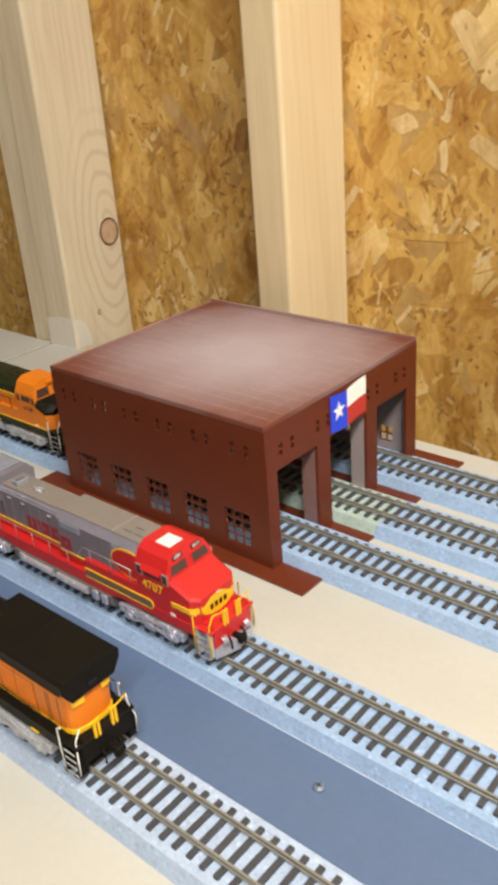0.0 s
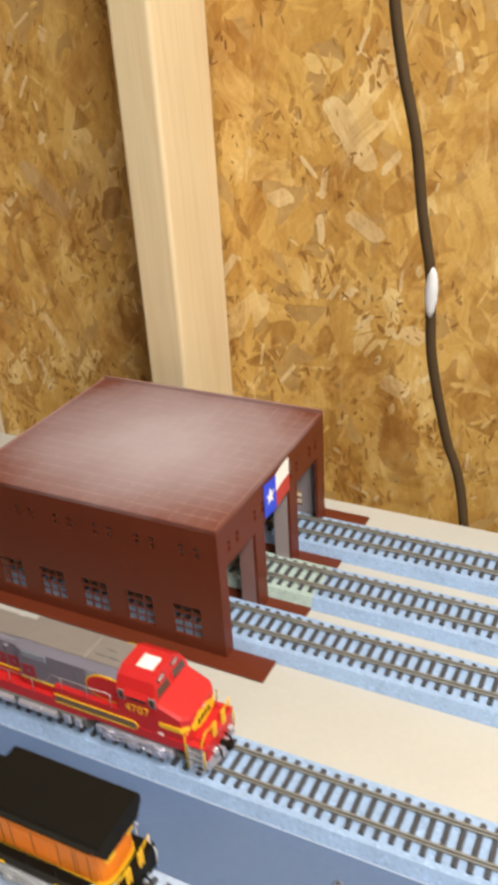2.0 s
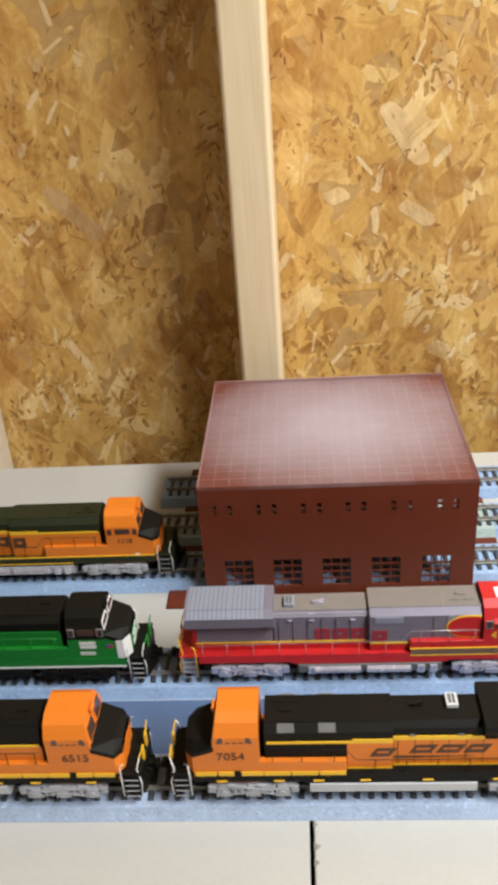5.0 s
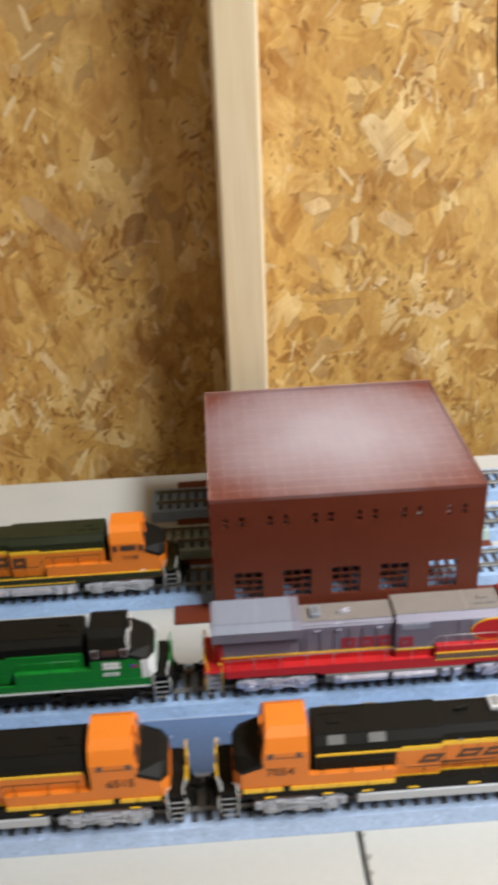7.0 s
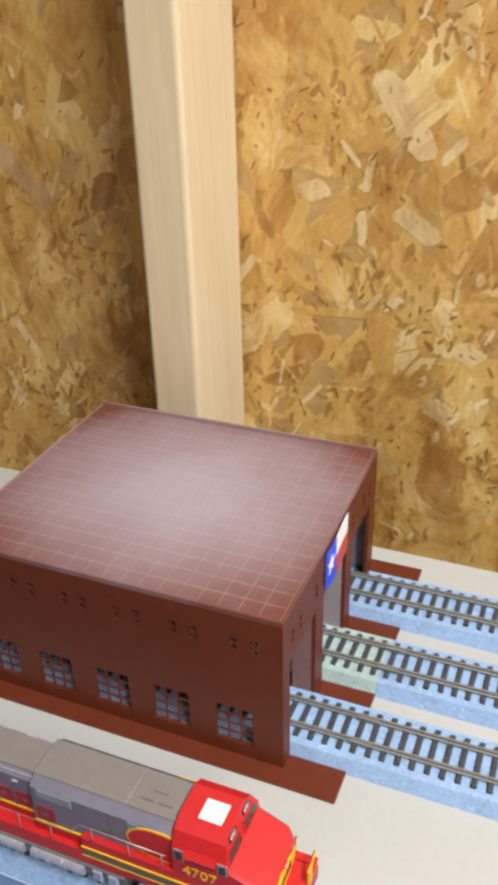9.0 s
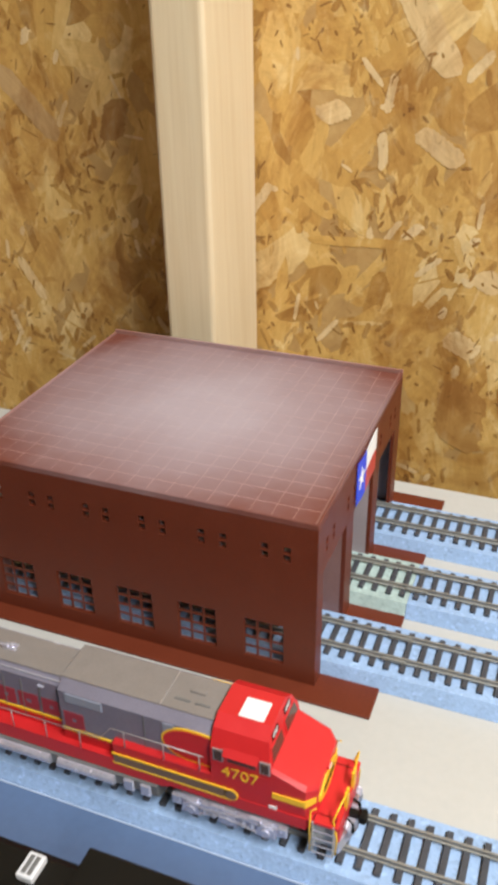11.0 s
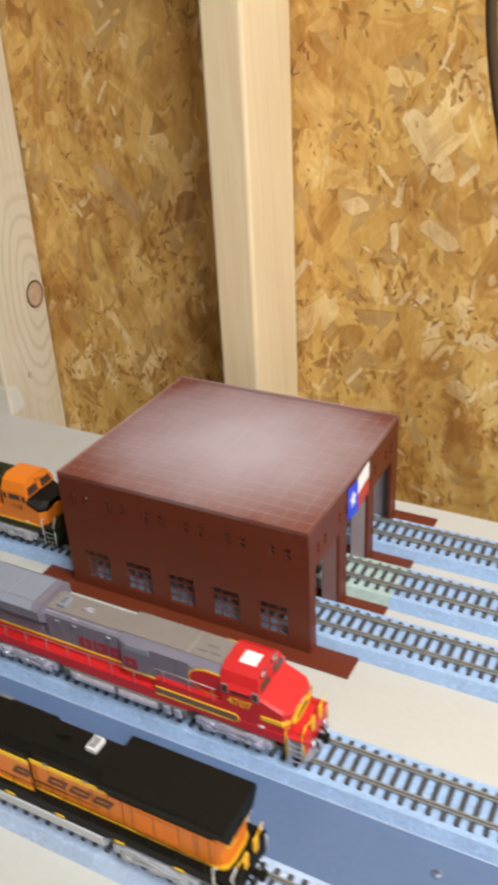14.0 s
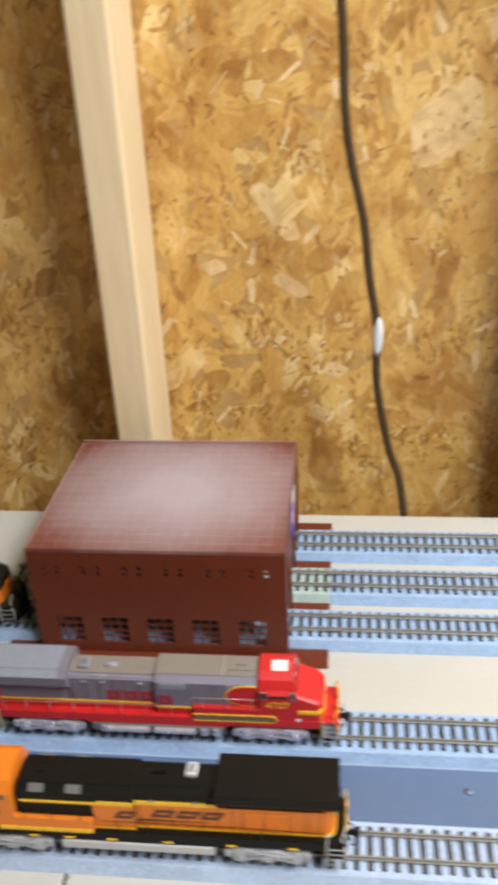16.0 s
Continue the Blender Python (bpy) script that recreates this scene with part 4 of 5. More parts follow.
    if c["ribs"]:
        bx("radiator_screen", (-116.2, rx - 6, -w + 4.9, w - 4.9, 53.8, 54.3), P_GREYBLUE, rad, "pale blue-grey screen", 0.0)
        for s in (-1, 1):
            bm = bmesh.new()
            prism(bm, [(s * (w - 4.4), 53.7), (s * (w - 0.2), 50.0), (s * (w + 0.1), 50.3), (s * (w - 4.3), 54.2)], "x", -116.2, rx - 6)
            part("radiator_screen", bm, P_GREYBLUE, rad, "", MM)
        for k in range(17):
            x = -114.5 + 2.9 * k + (1.2 if k > 8 else 0.0)
            bx("radiator_rib", (x, x + 0.5, -w + 4.9, w - 4.9, 54.2, 54.45), P_RIB, rad, "", 0.0)
            for s in (-1, 1):
                bm = bmesh.new()
                prism(bm, [(s * (w - 4.6), 54.1), (s * (w + 0.1), 50.1), (s * (w + 0.25), 50.25), (s * (w - 4.5), 54.4)], "x", x, x + 0.5)
                part("radiator_rib", bm, P_RIB, rad, "", MM)
    else:
        for k in range(4):
            x = -112.0 + 11.0 * k
            bx("radiator_rib", (x, x + 0.35, -w + 2.0, w - 2.0, 53.9, 54.15), c["rib"], rad, "", 0.0)
        bx("radiator_screen", (-116.0, -88.0, -w + 2.4, w - 2.4, 53.9, 54.1), c["rib"], rad, "", 0.0)
    if c["side"]:
        for s in (-1, 1):
            across = lambda f: rx + f * (-113.0 - rx)
            for f0, f1, n in ((0.25, 0.43, 2), (0.445, 0.66, 3)):
                xa, xb = across(f1), across(f0)
                door = bx("radiator_door", (xa, xb, *sorted((s * (hw + 0.3), s * (hw + 0.85))), 21.8, 37.5), c["side"], rad, "", 0.15)
                w1 = (xb - xa) / n
                for k in range(n):
                    for q in range(5):
                        bx("louvre", (xa + w1 * k + 0.9, xa + w1 * (k + 1) - 0.9, *sorted((s * (hw + 0.7), s * (hw + 1.2))), 25.0 + 2.1 * q, 25.8 + 2.1 * q), c["side"], door, "", 0.0)
            for f in (0.24, 0.437, 0.665, 0.80, 0.83, 0.93):
                bx("door_seam", (across(f) - 0.15, across(f) + 0.15, *sorted((s * (hw + 0.2), s * (hw + 0.6))), 21.5, 38.5), P_NUMBER, rad, "", 0.0)
    def end_plan(grow):
        side = [(-111.5, hw + 0.3 + grow), (-114.6 - grow, hw - 0.3 + grow), (-116.8 - grow, hw - 2.6 + grow), (-117.8 - grow, hw - 6.5)]
        return side + [(x, -y) for x, y in side[::-1]]
    bm = bmesh.new()
    prism(bm, end_plan(0.0), "z", 20.0, c["split"] + 1.5)
    part("hood_end", bm, c["hend"], rad, "", MM)
    if c["stripe"] == "dash":
        bm = bmesh.new()
        prism(bm, end_plan(0.35), "z", 20.0, 22.6)
        part("base_line", bm, P_YELLOW, rad, "yellow band", MM)
    bx("end_lamp", (c["tail"] - 0.8, c["tail"] + 0.2, -2.4, 2.4, 43.5, 46.0), P_SCREEN, rad, "dark end headlight box", 0.2)
    if c["stripe"] == "dash":
        for s in (-1, 1):
            bm = bmesh.new()
            prism(bm, [(-117.2, s * 11.2), (-118.2, s * 10.6), (-119.0, s * 5.0), (-118.0, s * 5.0)], "z", 36.4, 40.6)
            part("end_plate_board", bm, P_YELLOW, rad, "small yellow board under the overhang", MM)
    # roof details
    v = bx("roof_vent", (c["vent"] - 3.2, c["vent"] + 3.2, c["venty"] - 4.6, c["venty"] + 4.6, c["hoodz"] + 0.3, c["hoodz"] + 3.2), c["ventc"], lo, "small roof vent", 0.3)
    for k in range(2):
        bx("vent_slot", (c["vent"] - 1.9 + 2.2 * k, c["vent"] - 0.3 + 2.2 * k, c["venty"] - 3.4, c["venty"] + 3.4, c["hoodz"] + 3.1, c["hoodz"] + 3.4), P_GREYDARK, v, "", 0.0)
    bm = bmesh.new()
    for k, o in enumerate((-2.2, 0, 2.2)):
        disc(bm, (c["vent"] + 19 + o, -2.0 + 0.8 * k, c["hoodz"] + 2.2), "x", 0.8, 3.6, 8)
    box(bm, c["vent"] + 15.6, c["vent"] + 22.4, -2.6, -0.4, c["hoodz"] + 0.3, c["hoodz"] + 1.6, 0.2)
    part("air_horn", bm, c["horn"], lo, "", MM)
    for x in (50.5, 59.5):
        bx("roof_slot", (x, x + 6.6, -5.2, -4.2, 51.9, 52.3), P_GREYDARK if not c["side"] else P_BLACK, lo, "dark slot in the roof", 0.0)
    bx("roof_hatch", (55.0, 62.0, 0.2, 3.0, 51.9, 52.9), c["roof"], lo, "", 0.3)
    # cab
    up = c["cabup"]
    k0, nf = c["cabx"], 1.5 if c["cabx"] else 0.0
    def cab_ring(x, lean, zs):
        pts = [(-17.2, zs), (-17.2, 44.5 + up), (-13.4, 52.2 + up), (-8.0, 55.4 + up), (8.0, 55.4 + up), (13.4, 52.2 + up), (17.2, 44.5 + up), (17.2, zs)]
        return [(x - lean * max(0.0, z - 38.0), y, z) for y, z in pts]
    rear, fx = 69.5 + k0 * 0.6, c["front"]
    bm = bmesh.new()
    loft(bm, [cab_ring(rear, 0.0, 36.0), cab_ring(fx, c["lean"], 36.0)])
    cab = part("cab", bm, c["cab"], lo, "", MM)
    bm = bmesh.new()
    box(bm, rear, fx - 1.0, -17.3, 17.3, 13.5, 36.2)
    part("cab_lower", bm, c["cablow"], cab, "", MM)
    # the nose: a flat sloping top that narrows towards the front, with side facets falling to the corners
    def nose_ring(x, hw, edge, top, half, grow=0.0, low=13.5):
        return [(x, -hw - grow, low), (x, -hw - grow, edge + grow), (x, -half, top + grow), (x, half, top + grow), (x, hw + grow, edge + grow), (x, hw + grow, low)]
    shape = ((fx - 1.5, 17.25, 40.4, 42.4, 16.2), (109.0 + nf, 16.9, 35.2, 39.6, 9.5), (113.0 + nf, 11.6, 34.2, 37.6, 7.5))
    if c["flatnose"]:
        shape = ((fx - 1.5, 17.25, 40.8, 42.2, 15.8), (109.0 + nf, 16.9, 34.8, 36.4, 15.0), (113.0 + nf, 12.6, 33.4, 34.6, 11.4))
    bm = bmesh.new()
    loft(bm, [nose_ring(*r) for r in shape])
    nose = part("nose", bm, c["nose"], lo, "", MM)
    if c["nosetop"]:
        bm = bmesh.new()
        loft(bm, [nose_ring(*r, 0.2, low) for r, low in zip(shape, (37.6, 32.6, 31.8))])
        part("nose_top", bm, c["nosetop"], nose, "dark anti-glare panel", MM)
    bx("nose_door", (112.6 + nf, 113.4 + nf, -3.4, 3.4, 18, 33), c["nose"], nose, "", 0.15)
    if c["noseband"]:
        for s in (-1, 1):
            bx("nose_band", (97.0, 109.0 + nf, *sorted((s * 16.9, s * 17.6)), 26.6, 29.6), P_YELLOW, nose, "yellow band", 0.0)
            bm = bmesh.new()
            prism(bm, [(108.4 + nf, s * 17.5), (109.3 + nf, s * 17.3), (113.5 + nf, s * 11.8), (112.8 + nf, s * 11.0), (108.8 + nf, s * 16.3)], "z", 26.3, 29.9)
            part("nose_band", bm, P_YELLOW, nose, "", MM)
        bm = bmesh.new()
        prism(bm, [(-11.5, 25.0), (-6.0, 22.5), (0, 21.5), (6.0, 22.5), (11.5, 25.0), (11.5, 28.2), (7, 30.5), (3, 32.8), (-3, 32.8), (-7, 30.5), (-11.5, 28.2)], "x", 112.6 + nf, 113.7 + nf)
        em = part("nose_emblem", bm, P_YELLOW, nose, "yellow nose emblem", MM)
        for k in range(4):
            bx("emblem_bar", (113.6 + nf, 113.9 + nf, -6.6 + 3.5 * k, -4.4 + 3.5 * k, 25.3, 28.6), P_BLACK, em, "", 0.0)
    if c["nosewhite"]:
        for s in (-1, 1):
            bm = bmesh.new()
            prism(bm, [(104.6 + nf, s * 17.4), (109.3 + nf, s * 17.2), (113.5 + nf, s * 11.7), (112.8 + nf, s * 10.6), (108.8 + nf, s * 16.0)], "z", 15.5, 35.2)
            part("nose_stripe", bm, P_WHITE, nose, "white nose stripe", MM)
        for z in (21.5, 28.0):
            bm = bmesh.new()
            prism(bm, [(-5.2, z), (5.2, z + 2.6), (5.2, z + 5.2), (-5.2, z + 2.6)], "x", 113.2 + nf, 113.7 + nf)
            part("nose_stripe", bm, P_WHITE, nose, "slanted white stripe", MM)
    for s in (-1, 1):
        bx("ditch_light", (112.2 + nf, 113.8 + nf, s * 9.0 - 1.3, s * 9.0 + 1.3, 15.2, 17.4), P_LAMP, nose, "small front light", 0.3)
    # windscreens and side windows
    wf = 1.5 if c["nosewhite"] else 0.9
    for s in (-1, 1):
        bm = bmesh.new()
        def on_front(y, z, out):
            return (fx - c["lean"] * max(0.0, z - 38.0) + out, y, z)
        loft(bm, [[on_front(s * y, z, o) for y, z in ((1.4, 42.6), (15.6, 42.6), (13.9, 49.6 + up), (1.4, 49.6 + up))] for o in (-0.4, 0.35)])
        fr = part("windscreen_frame", bm, c["frame"], cab, "", MM)
        bm = bmesh.new()
        loft(bm, [[on_front(s * y, z, o) for y, z in ((1.4 + wf, 42.6 + wf), (15.5 - wf, 42.6 + wf), (14.0 - wf, 49.6 + up - wf), (1.4 + wf, 49.6 + up - wf))] for o in (0.1, 0.5)])
        part("windscreen", bm, P_GLASS, fr, "dark windscreen pane", MM)
        if c["slits"]:
            for x in (76.6, 92.6):
                bm = bmesh.new()
                prism(bm, [(x, 43.6), (x + 3.6, 43.6), (x + 3.6, 47.6), (x + 1.2, 47.6)] if x < 80 else [(x, 43.6), (x + 3.6, 43.6), (x + 2.4, 47.6), (x, 47.6)],
                      "y", *sorted((s * 17.0, s * 17.4)))
                part("side_window", bm, P_CABWIN, cab, "small brownish side window", MM)
            for x in (81.4, 85.0, 88.6):
                bx("window_rail", (x, x + 2.4, *sorted((s * 17.0, s * 17.4)), 43.6, 44.3), P_NUMBER, cab, "", 0.0)
            bx("step_hole", (84.0, 87.6, *sorted((s * 17.0, s * 18.05)), 18.4, 22.2), P_BLACK, cab, "dark step opening", 0.0)
        else:
            for x in (rear + 1.2, fx - 5.6):
                f = bx("side_window_frame", (x, x + 4.4, *sorted((s * 16.8, s * 17.5)), 38.6, 45.0), c["winframe"], cab, "", 0.0)
                bx("side_window", (x + 0.7, x + 3.7, *sorted((s * 17.0, s * 17.8)), 39.4, 44.3), P_GLASS, f, "dark side window", 0.0)
            bx("side_window", (rear + 7.4, fx - 7.4, *sorted((s * 17.0, s * 17.45)), 39.6, 44.2), P_GLASS, cab, "dark side window", 0.0)
            if c["awning"]:
                bm = bmesh.new()
                prism(bm, [(s * 16.6, 46.4), (s * 16.6, 45.2), (s * 18.8, 43.2), (s * 19.1, 43.7)], "x", rear + 5.8, fx - 6.2)
                part("window_awning", bm, c["cab"], cab, "sloping red window awning", MM)
    if c["board"]:
        lens = bx("nose_headlight", (112.4 + nf, 113.9 + nf, -1.8, 1.8, 32.6, 34.2), c["nose"], nose, "", 0.3)
        for y in (-0.9, 0.9):
            bm = bmesh.new()
            disc(bm, (114.0 + nf, y, 33.4), "x", 0.65, 0.4, 10)
            part("headlight_lens", bm, P_LAMP, lens, "small bright headlight", MM)
    else:
        bx("headlight_box", (fx - 2.2, fx - 0.6, -3.4, 3.4, 50.3 + up, 53.4 + up), c["cab"], cab, "", 0.3)
    if c["hatch"]:
        bx("roof_unit", (79.3, 90.0, -7.6, 2.8, 55.3, 56.0), P_WHITE, cab, "bright white roof air unit", 0.3)
    # end platforms, rails, steps, couplers
    for e in (-1, 1):
        bx("end_plate", (*sorted((e * 122.6, e * 124.2)), -14.5, 14.5, 8.5, 20.2), c["end"], lo)
        bm = bmesh.new()
        box(bm, *sorted((e * 124, e * 129.5)), -1.6, 1.6, 8.2, 11.0, 0.4)
        box(bm, *sorted((e * 128.5, e * 131.8)), -2.7, 2.3, 7.0, 12.2, 0.7)
        part("coupler", bm, P_BLACK, lo, "", MM)
        for s in (-1, 1):
            ladder(*sorted((e * 113.5, e * 122.5)), s, c["well"], lo, c["tread"])
            wire("grab_rail", [(e * 112.8, s * 17.8, 3.0), (e * 112.8, s * 18.2, 18), (e * 113.0, s * 18.2, 27.5), (e * 115.2, s * 17.6, 28.5)], 0.42, c["endwire"], lo)
            wire("grab_rail", [(e * 123.2, s * 17.2, 4.0), (e * 123.8, s * 17.4, 14), (e * 121.6, s * 15.6, 22), (e * 123.6, s * 13.8, 29.5)], 0.42, c["endwire"], lo)
            wire("end_rail", [(e * 123.6, s * 13.8, 29.5), (e * 124.0, s * 8.0, 28.2), (e * 124.0, s * 3.4, 28.0)], 0.4, c["endrail"], lo)
            for y in (4.0, 6.2):
                bx("end_post", (*sorted((e * 123.5, e * 124.6)), s * y - 0.6, s * y + 0.6, 19, 28.5), c["endrail"], lo, "", 0.0)
            wire("air_hose", [(e * 124.4, s * 5.0, 11.5), (e * 127.0, s * 5.4, 9.5), (e * 127.6, s * 5.6, 5.0)], 0.7, P_BLACK, lo)
    bm = bmesh.new()
    prism(bm, [(124.0, -14.5), (128.4, 0.0), (124.0, 14.5), (122.8, 14.5), (122.8, -14.5)], "z", 1.6, 8.4)
    part("plow", bm, c["plow"], lo, "", MM)
    if c["hoses"]:
        for s in (-1, 1):
            bm = bmesh.new()
            for k in range(3):
                tube(bm, [(124.6, s * (7.5 + 1.3 * k), 13.5), (126.6, s * (7.5 + 1.3 * k), 12.2), (127.0, s * (7.5 + 1.3 * k), 8.5)], 0.5, 5)
            part("hose_cluster", bm, P_CHROME, lo, "silver air hoses", MM, True)
    # side handrails with posts
    for s in (-1, 1):
        y = s * 17.4
        wire("handrail", [(-112, y, 28.5), (-60, y, 30.0), (20, y, 30.0), (26, y, 38.0), (68, y, 38.0)], 0.24, c["wire"], lo)
        for x in (-108, -92, -75, -58, -41, -24, -7, 10):
            wire("rail_post", [(x, y, 19.8), (x, y, 30.0)], 0.26, c["wire"], lo)
        for x in (32, 50, 66):
            wire("rail_post", [(x, y, 29.0), (x, y, 38.0)], 0.26, c["wire"], lo)
    # fuel tank and air tanks
    bm = bmesh.new()
    t = [(-18.4, 11.6), (-18.4, 6.0), (-15.0, 2.4), (15.0, 2.4), (18.4, 6.0), (18.4, 11.6), (14.0, 13.0), (-14.0, 13.0)]
    loft(bm, [[(x, y, z) for y, z in t] for x in (-46, 46)])
    tank = part("fuel_tank", bm, c["tank"], lo, "", MM)
    if c["chrome"]:
        for s in (-1, 1):
            for x0, x1 in ((-36, -6), (-2, 26)):
                bm = bmesh.new()
                disc(bm, ((x0 + x1) / 2, s * 18.2, 8.2), "x", 2.7, x1 - x0, 12)
                part("air_tank", bm, P_CHROME, tank, "bright silver air reservoir", MM, False)
            for x in (-40, 30, 38):
                bx("filter", (x, x + 5, *sorted((s * 17.2, s * 19.4)), 4.6, 11.0), P_CHROME, tank, "", 0.5)
    for x in (78, -78):
        truck(x, c["truck"], lo, "")
    # painted numbers and names
    for s in (-1, 1):
        face = pose(c["numx"], s * 0.01755, c["numz"], 90, 0, 0 if s < 0 else 180)
        if c["number"]:
            lettering("road_number", c["number"], c["numsize"], face, c["numc"], cab if c["numon"] == "cab" else lo, label="painted road number " + c["number"])
        if c["name"] == "black":
            for x, wide, side in ((-49.5, 11.5, 12.6), (-35.5, 12.5, 12.6), (-20.5, 12.0, 12.6), (2.0, 11.0, 14.7)):
                hollow_block(x, x + wide, 29.6, 36.0, s * side, -4.2 * s, P_NUMBER, lo, "black name shown as hollow slanted blocks")
            bm = bmesh.new()
            prism(bm, [(-44, 26.9), (-0.5, 25.8), (-0.5, 27.8), (-44, 27.1)], "y", *sorted((s * 12.6, s * 12.8)))
            part("name_swoosh", bm, P_NUMBER, lo, "", MM)
        elif c["name"] == "red":
            for x, wide, side in ((-35.0, 9.8, 11.3), (-23.5, 10.2, 11.3), (-11.6, 9.6, 11.3), (1.6, 9.6, 14.3)):
                hollow_block(x, x + wide, 27.4, 36.4, s * side, 0.0, P_MARK_RED, lo, "faded red name shown as hollow blocks", 2.9)
        elif c["name"] == "plain":
            for x, wide, side in ((-37.0, 10.5, 12.6), (-25.0, 10.5, 12.6), (-12.6, 10.0, 12.6), (1.4, 10.0, 14.7)):
                hollow_block(x, x + wide, 28.0, 37.2, s * side, 0.0, P_NUMBER, lo, "dark name shown as hollow blocks", 2.4)
        elif c["name"] == "white":
            for z0, z1, x1 in ((29.0, 31.4, 93.4), (32.0, 34.6, 93.0)):
                bm = bmesh.new()
                prism(bm, [(81.6, z0), (x1 - 1.2, z0), (x1, z0 + 0.8), (x1, z1 - 0.8), (x1 - 1.2, z1), (81.6, z1), (82.6, (z0 + z1) / 2)], "y", *sorted((s * 17.35, s * 17.55)))
                part("emblem_bar", bm, P_WHITE, lo, "white emblem shown as plain bars", MM)
            for z in (25.2, 23.6):
                bx("emblem_bar", (81.6, 91.8, *sorted((s * 17.3, s * 17.55)), z, z + 0.8), P_WHITE, lo, "", 0.0)
            sticker = bx("sticker", (99.6, 104.0, *sorted((s * 17.2, s * 17.5)), 29.2, 31.8), P_MARK_RED, lo, "small red and blue sticker", 0.0)
            bx("sticker_corner", (99.6, 101.4, *sorted((s * 17.4, s * 17.6)), 30.4, 31.8), M_BLUE, sticker, "", 0.0)
        if c["panel"]:
            bx("white_plate", (95.5, 99.0, *sorted((s * 17.2, s * 17.55)), 19.6, 21.8), P_WHITE, lo, "small white plate", 0.0)
        if c["bonnet"]:
            n = 14
            arc = [(70, 47.0), (66, 47.4)] + [(62 - 14 * math.sin(math.pi * k / n), 38.5 + 8.9 * math.cos(math.pi * k / n)) for k in range(n + 1)] + [(70, 29.6)]
            bm = bmesh.new()
            prism(bm, arc, "y", *sorted((s * 14.1, s * 14.75)))
            part("bonnet_line", bm, P_YELLOW, eq, "yellow line", MM)
            arc = [(70, 46.0), (66, 46.4)] + [(62 - 13 * math.sin(math.pi * k / n), 38.5 + 7.9 * math.cos(math.pi * k / n)) for k in range(n + 1)] + [(70, 30.6)]
            bm = bmesh.new()
            prism(bm, arc, "y", *sorted((s * 14.2, s * 14.95)))
            part("bonnet", bm, P_RED, eq, "red rounded bonnet panel", MM)
    if c["board"]:
        for s in (-1, 1):
            bm = bmesh.new()
            loft(bm, [[(fx - c["lean"] * (z - 38.0) + o, s * y, z) for y, z in ((3.6, 50.5), (10.6, 50.5), (10.2, 53.0), (3.6, 53.0))] for o in (-0.5, 0.3)])
            plate = part("number_board", bm, P_BLACK, cab, "black number board", MM)
            m = Matrix.Translation(((fx - c["lean"] * 13.75 + 0.4) * MM, s * 0.0071, 0.05175)) @ Matrix.Rotation(radians(90), 4, "Z") @ Matrix.Rotation(radians(90 - math.degrees(math.atan(c["lean"]))), 4, "X")
            lettering("board_number", c["board"], 0.0026, m, P_WHITE, plate, 0.0001)
    return lo


BASE = dict(awning=False, flatnose=False, tail=-120.0, radx=-48, venty=-3.2, cabup=3.0, slits=True, deck=P_BLACK, sill=P_BLACK, stripe="dash", hood=P_BLACK, roof=P_BLACK, side=P_ORANGE, hw=12.2, split=39.8, grille=True, low=P_ORANGE, lowband=False,
            wing=16.8, radiator=P_BLACK, ribs=False, rib=P_BLACK, end=P_BLACK, vent=-33, ventc=P_VENT, horn=P_BLACK, cab=P_ORANGE, cablow=P_ORANGE, nose=P_ORANGE,
            nosetop=P_BLACK, noseband=False, nosewhite=False, frame=P_ORANGE, winframe=P_ORANGE, hatch=False, well=P_BLACK, tread=P_TREAD,
            endwire=P_WIRE_WHITE, endrail=P_YELLOW, plow=P_BLACK, hoses=False, wire=P_BLACK, tank=P_TANK, chrome=False, truck=P_GREY, number="7054", numsize=0.0079,
            numc=P_NUMBER, numon="lo", name="black", panel=False, bonnet=False, board="", hend=P_ORANGE, eqside=P_BLACK, cabx=6.0, lean=0.18, front=99.5, numx=0.0890, numz=0.0335, hoodz=51.0, skirt=False)
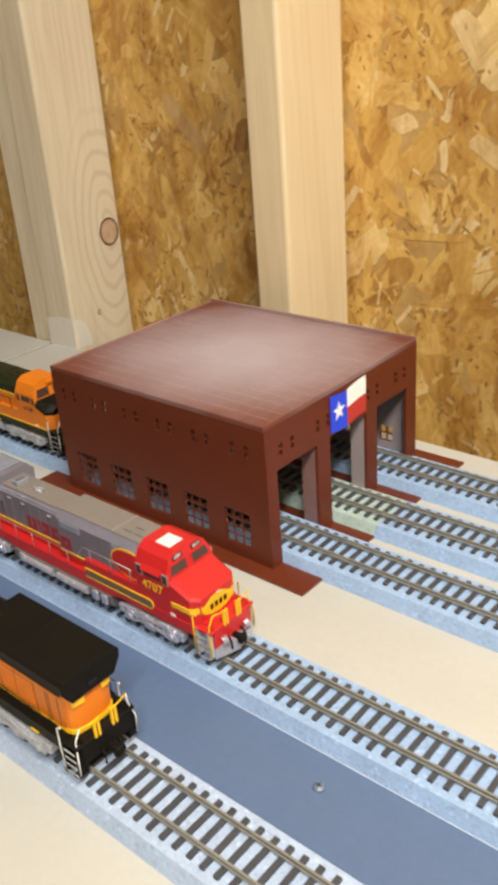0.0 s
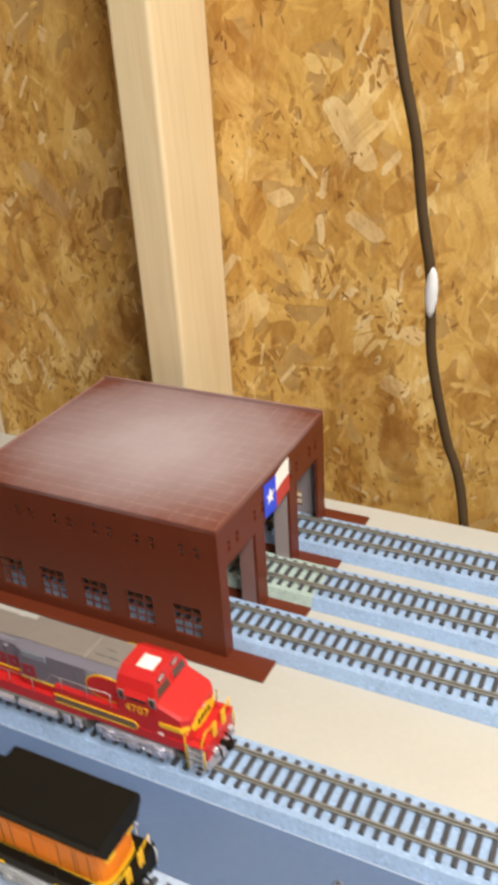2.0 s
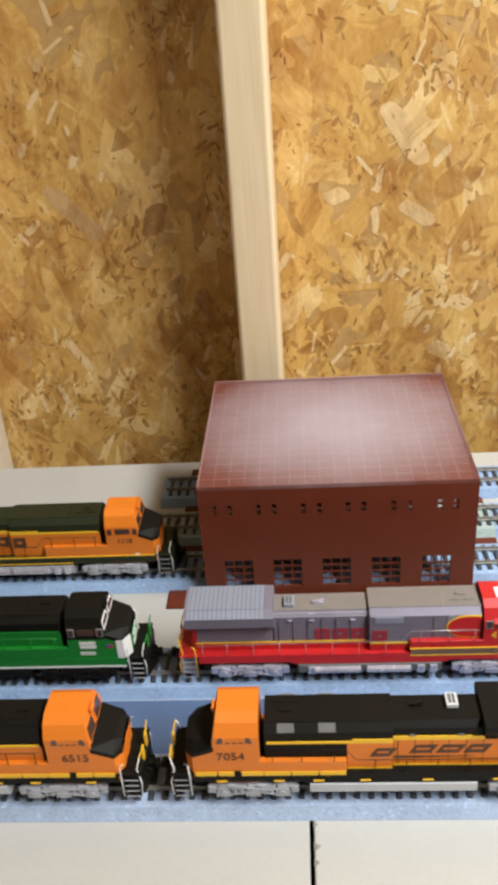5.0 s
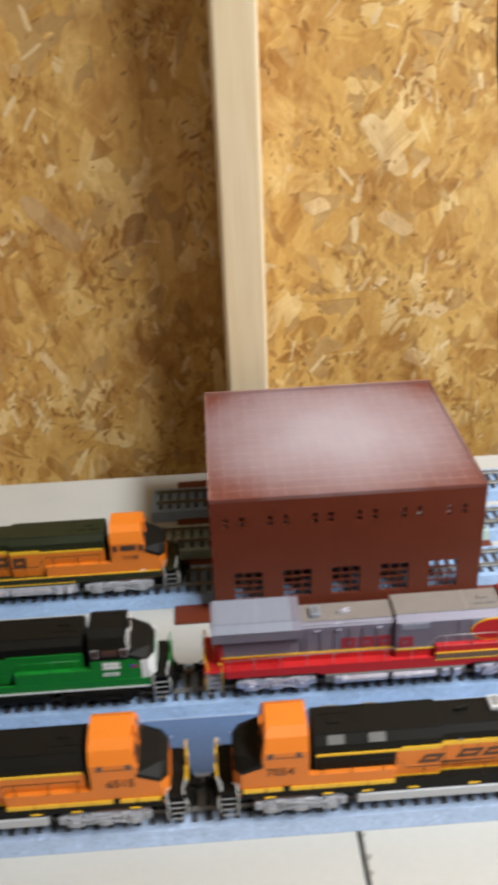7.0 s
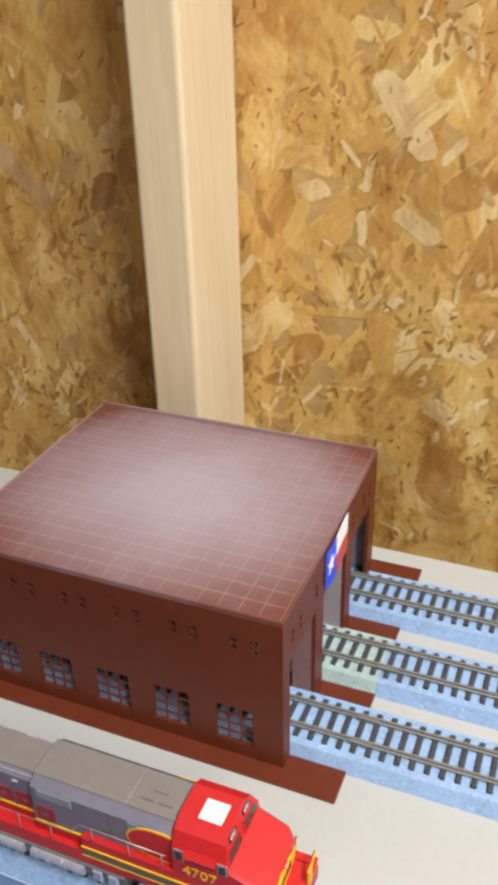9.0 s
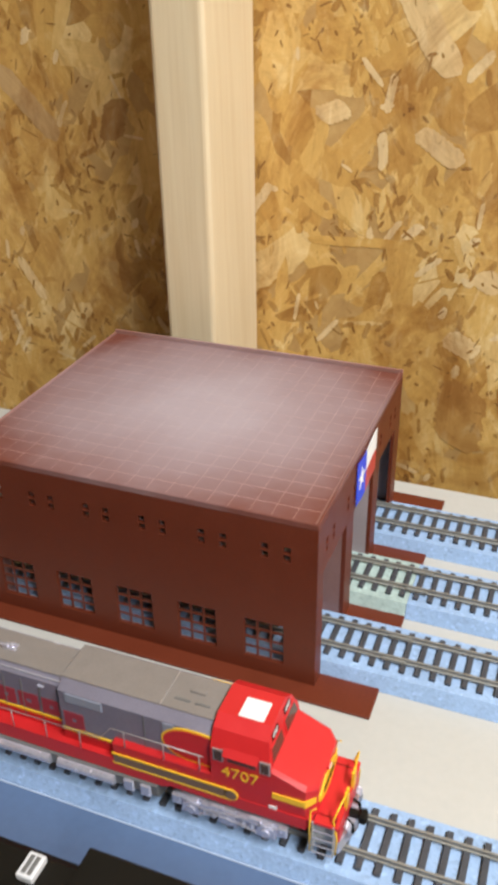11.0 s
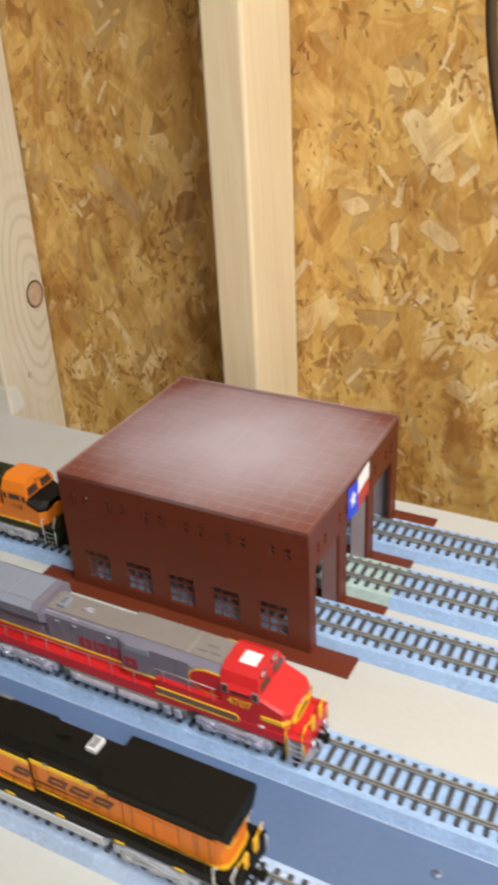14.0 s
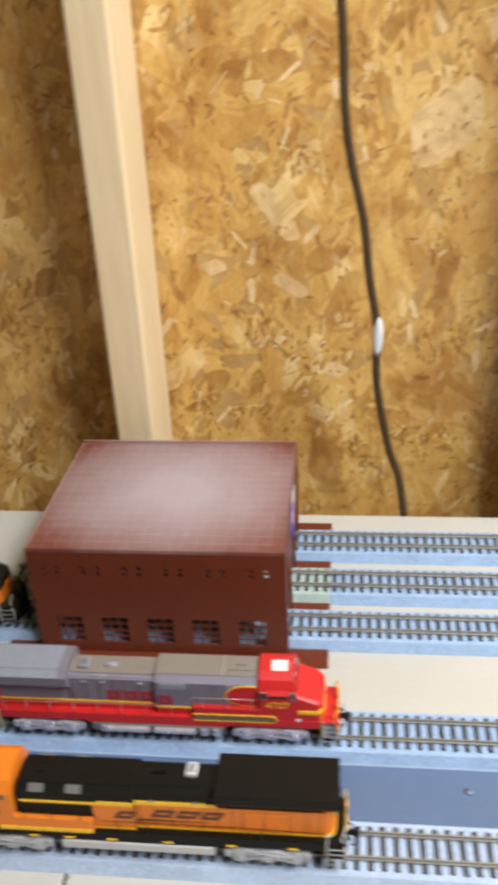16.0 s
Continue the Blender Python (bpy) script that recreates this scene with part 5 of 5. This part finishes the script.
RED = dict(BASE, awning=True, flatnose=True, tail=-118.0, hw=11.2, split=36.5, radx=-61, venty=-1.0, cabup=0.0, slits=False, deck=P_RED, sill=P_RED, stripe="none", hood=P_SILVER, roof=P_TAN, side=None, low=P_RED, lowband=True, radiator=P_SILVER, ribs=True, rib=P_GREYBLUE,
           end=P_RED, vent=-51, ventc=P_GREYBLUE, horn=P_CHROME, cab=P_RED, cablow=P_RED, nose=P_RED, nosetop=None, noseband=True, frame=P_RED, winframe=P_WIRE_STEEL,
           hatch=True, well=P_TREAD, tread=P_CHROME, endwire=P_YELLOW, plow=P_CHROME, hoses=True, wire=P_WIRE_STEEL, tank=P_GREYDARK, chrome=True, truck=P_CHROME,
           number="4707", numc=P_YELLOW, name="red", panel=True, bonnet=True, board="4707", hend=P_RED, hoodz=49.0, skirt=True, cabx=2.5, lean=0.22, front=97.5, numsize=0.0080, numx=0.0835, numz=0.0335)
OLIVE = dict(BASE, cabup=1.5, slits=False, eqside=P_ORANGE, front=101.0, cabx=9.0, deck=P_OLIVE, sill=P_OLIVE, stripe="double", hood=P_OLIVE, roof=P_OLIVE, grille=False, radiator=P_OLIVE, rib=P_OLIVE, end=P_OLIVE, nosetop=P_BLACK,
             number="1118", numsize=0.0060, name="plain", panel=True, truck=P_GREY, tank=P_GREY, chrome=True, ventc=P_OLIVE, endrail=P_BLACK)
GREEN = dict(BASE, cabup=-0.8, slits=False, sill=P_GREEN, deck=P_BLACK, eqside=P_GREEN, hend=P_GREEN, front=100.0, cabx=8.0, stripe="white", side=P_GREEN, grille=False, low=P_GREEN, cablow=P_GREEN, cab=P_BLACK, nose=P_GREEN, nosetop=P_BLACK, nosewhite=True, frame=P_WHITE,
             winframe=P_WIRE_STEEL, endrail=P_GREEN, tank=P_BLACK, truck=P_BLACK, number="", name="white", wire=P_GREEN, ventc=P_BLACK)
locomotive("red and silver model road locomotive with yellow trim", (-0.3830, TRACK_M, RAIL_TOP), 0, RED)
locomotive("orange and black model locomotive with grey trucks", (-0.3775, TRACK_L, RAIL_TOP), 180, BASE)
locomotive("orange and black model locomotive nose to nose with another", (-0.6420, TRACK_L, RAIL_TOP), 0, dict(BASE, number="6515", vent=-30, eqside=P_ORANGE, grille=False))
locomotive("orange and dark green model locomotive beside the shed", (-0.6490, TRACK_A, RAIL_TOP), 0, OLIVE)
locomotive("green and black model locomotive with white nose stripes", (-0.6530, TRACK_M, RAIL_TOP), 0, GREEN)

# ---- roof tiles of the shed ----
for i in range(NX):
    for j in range(NY):
        t = new("roof_tile", TILE)
        t.parent = roof
        t.matrix_basis = pose(X0 + RIM + tx * (i + 0.5), Y0 + RIM + ty * (j + 0.5), TOP - 0.0008)
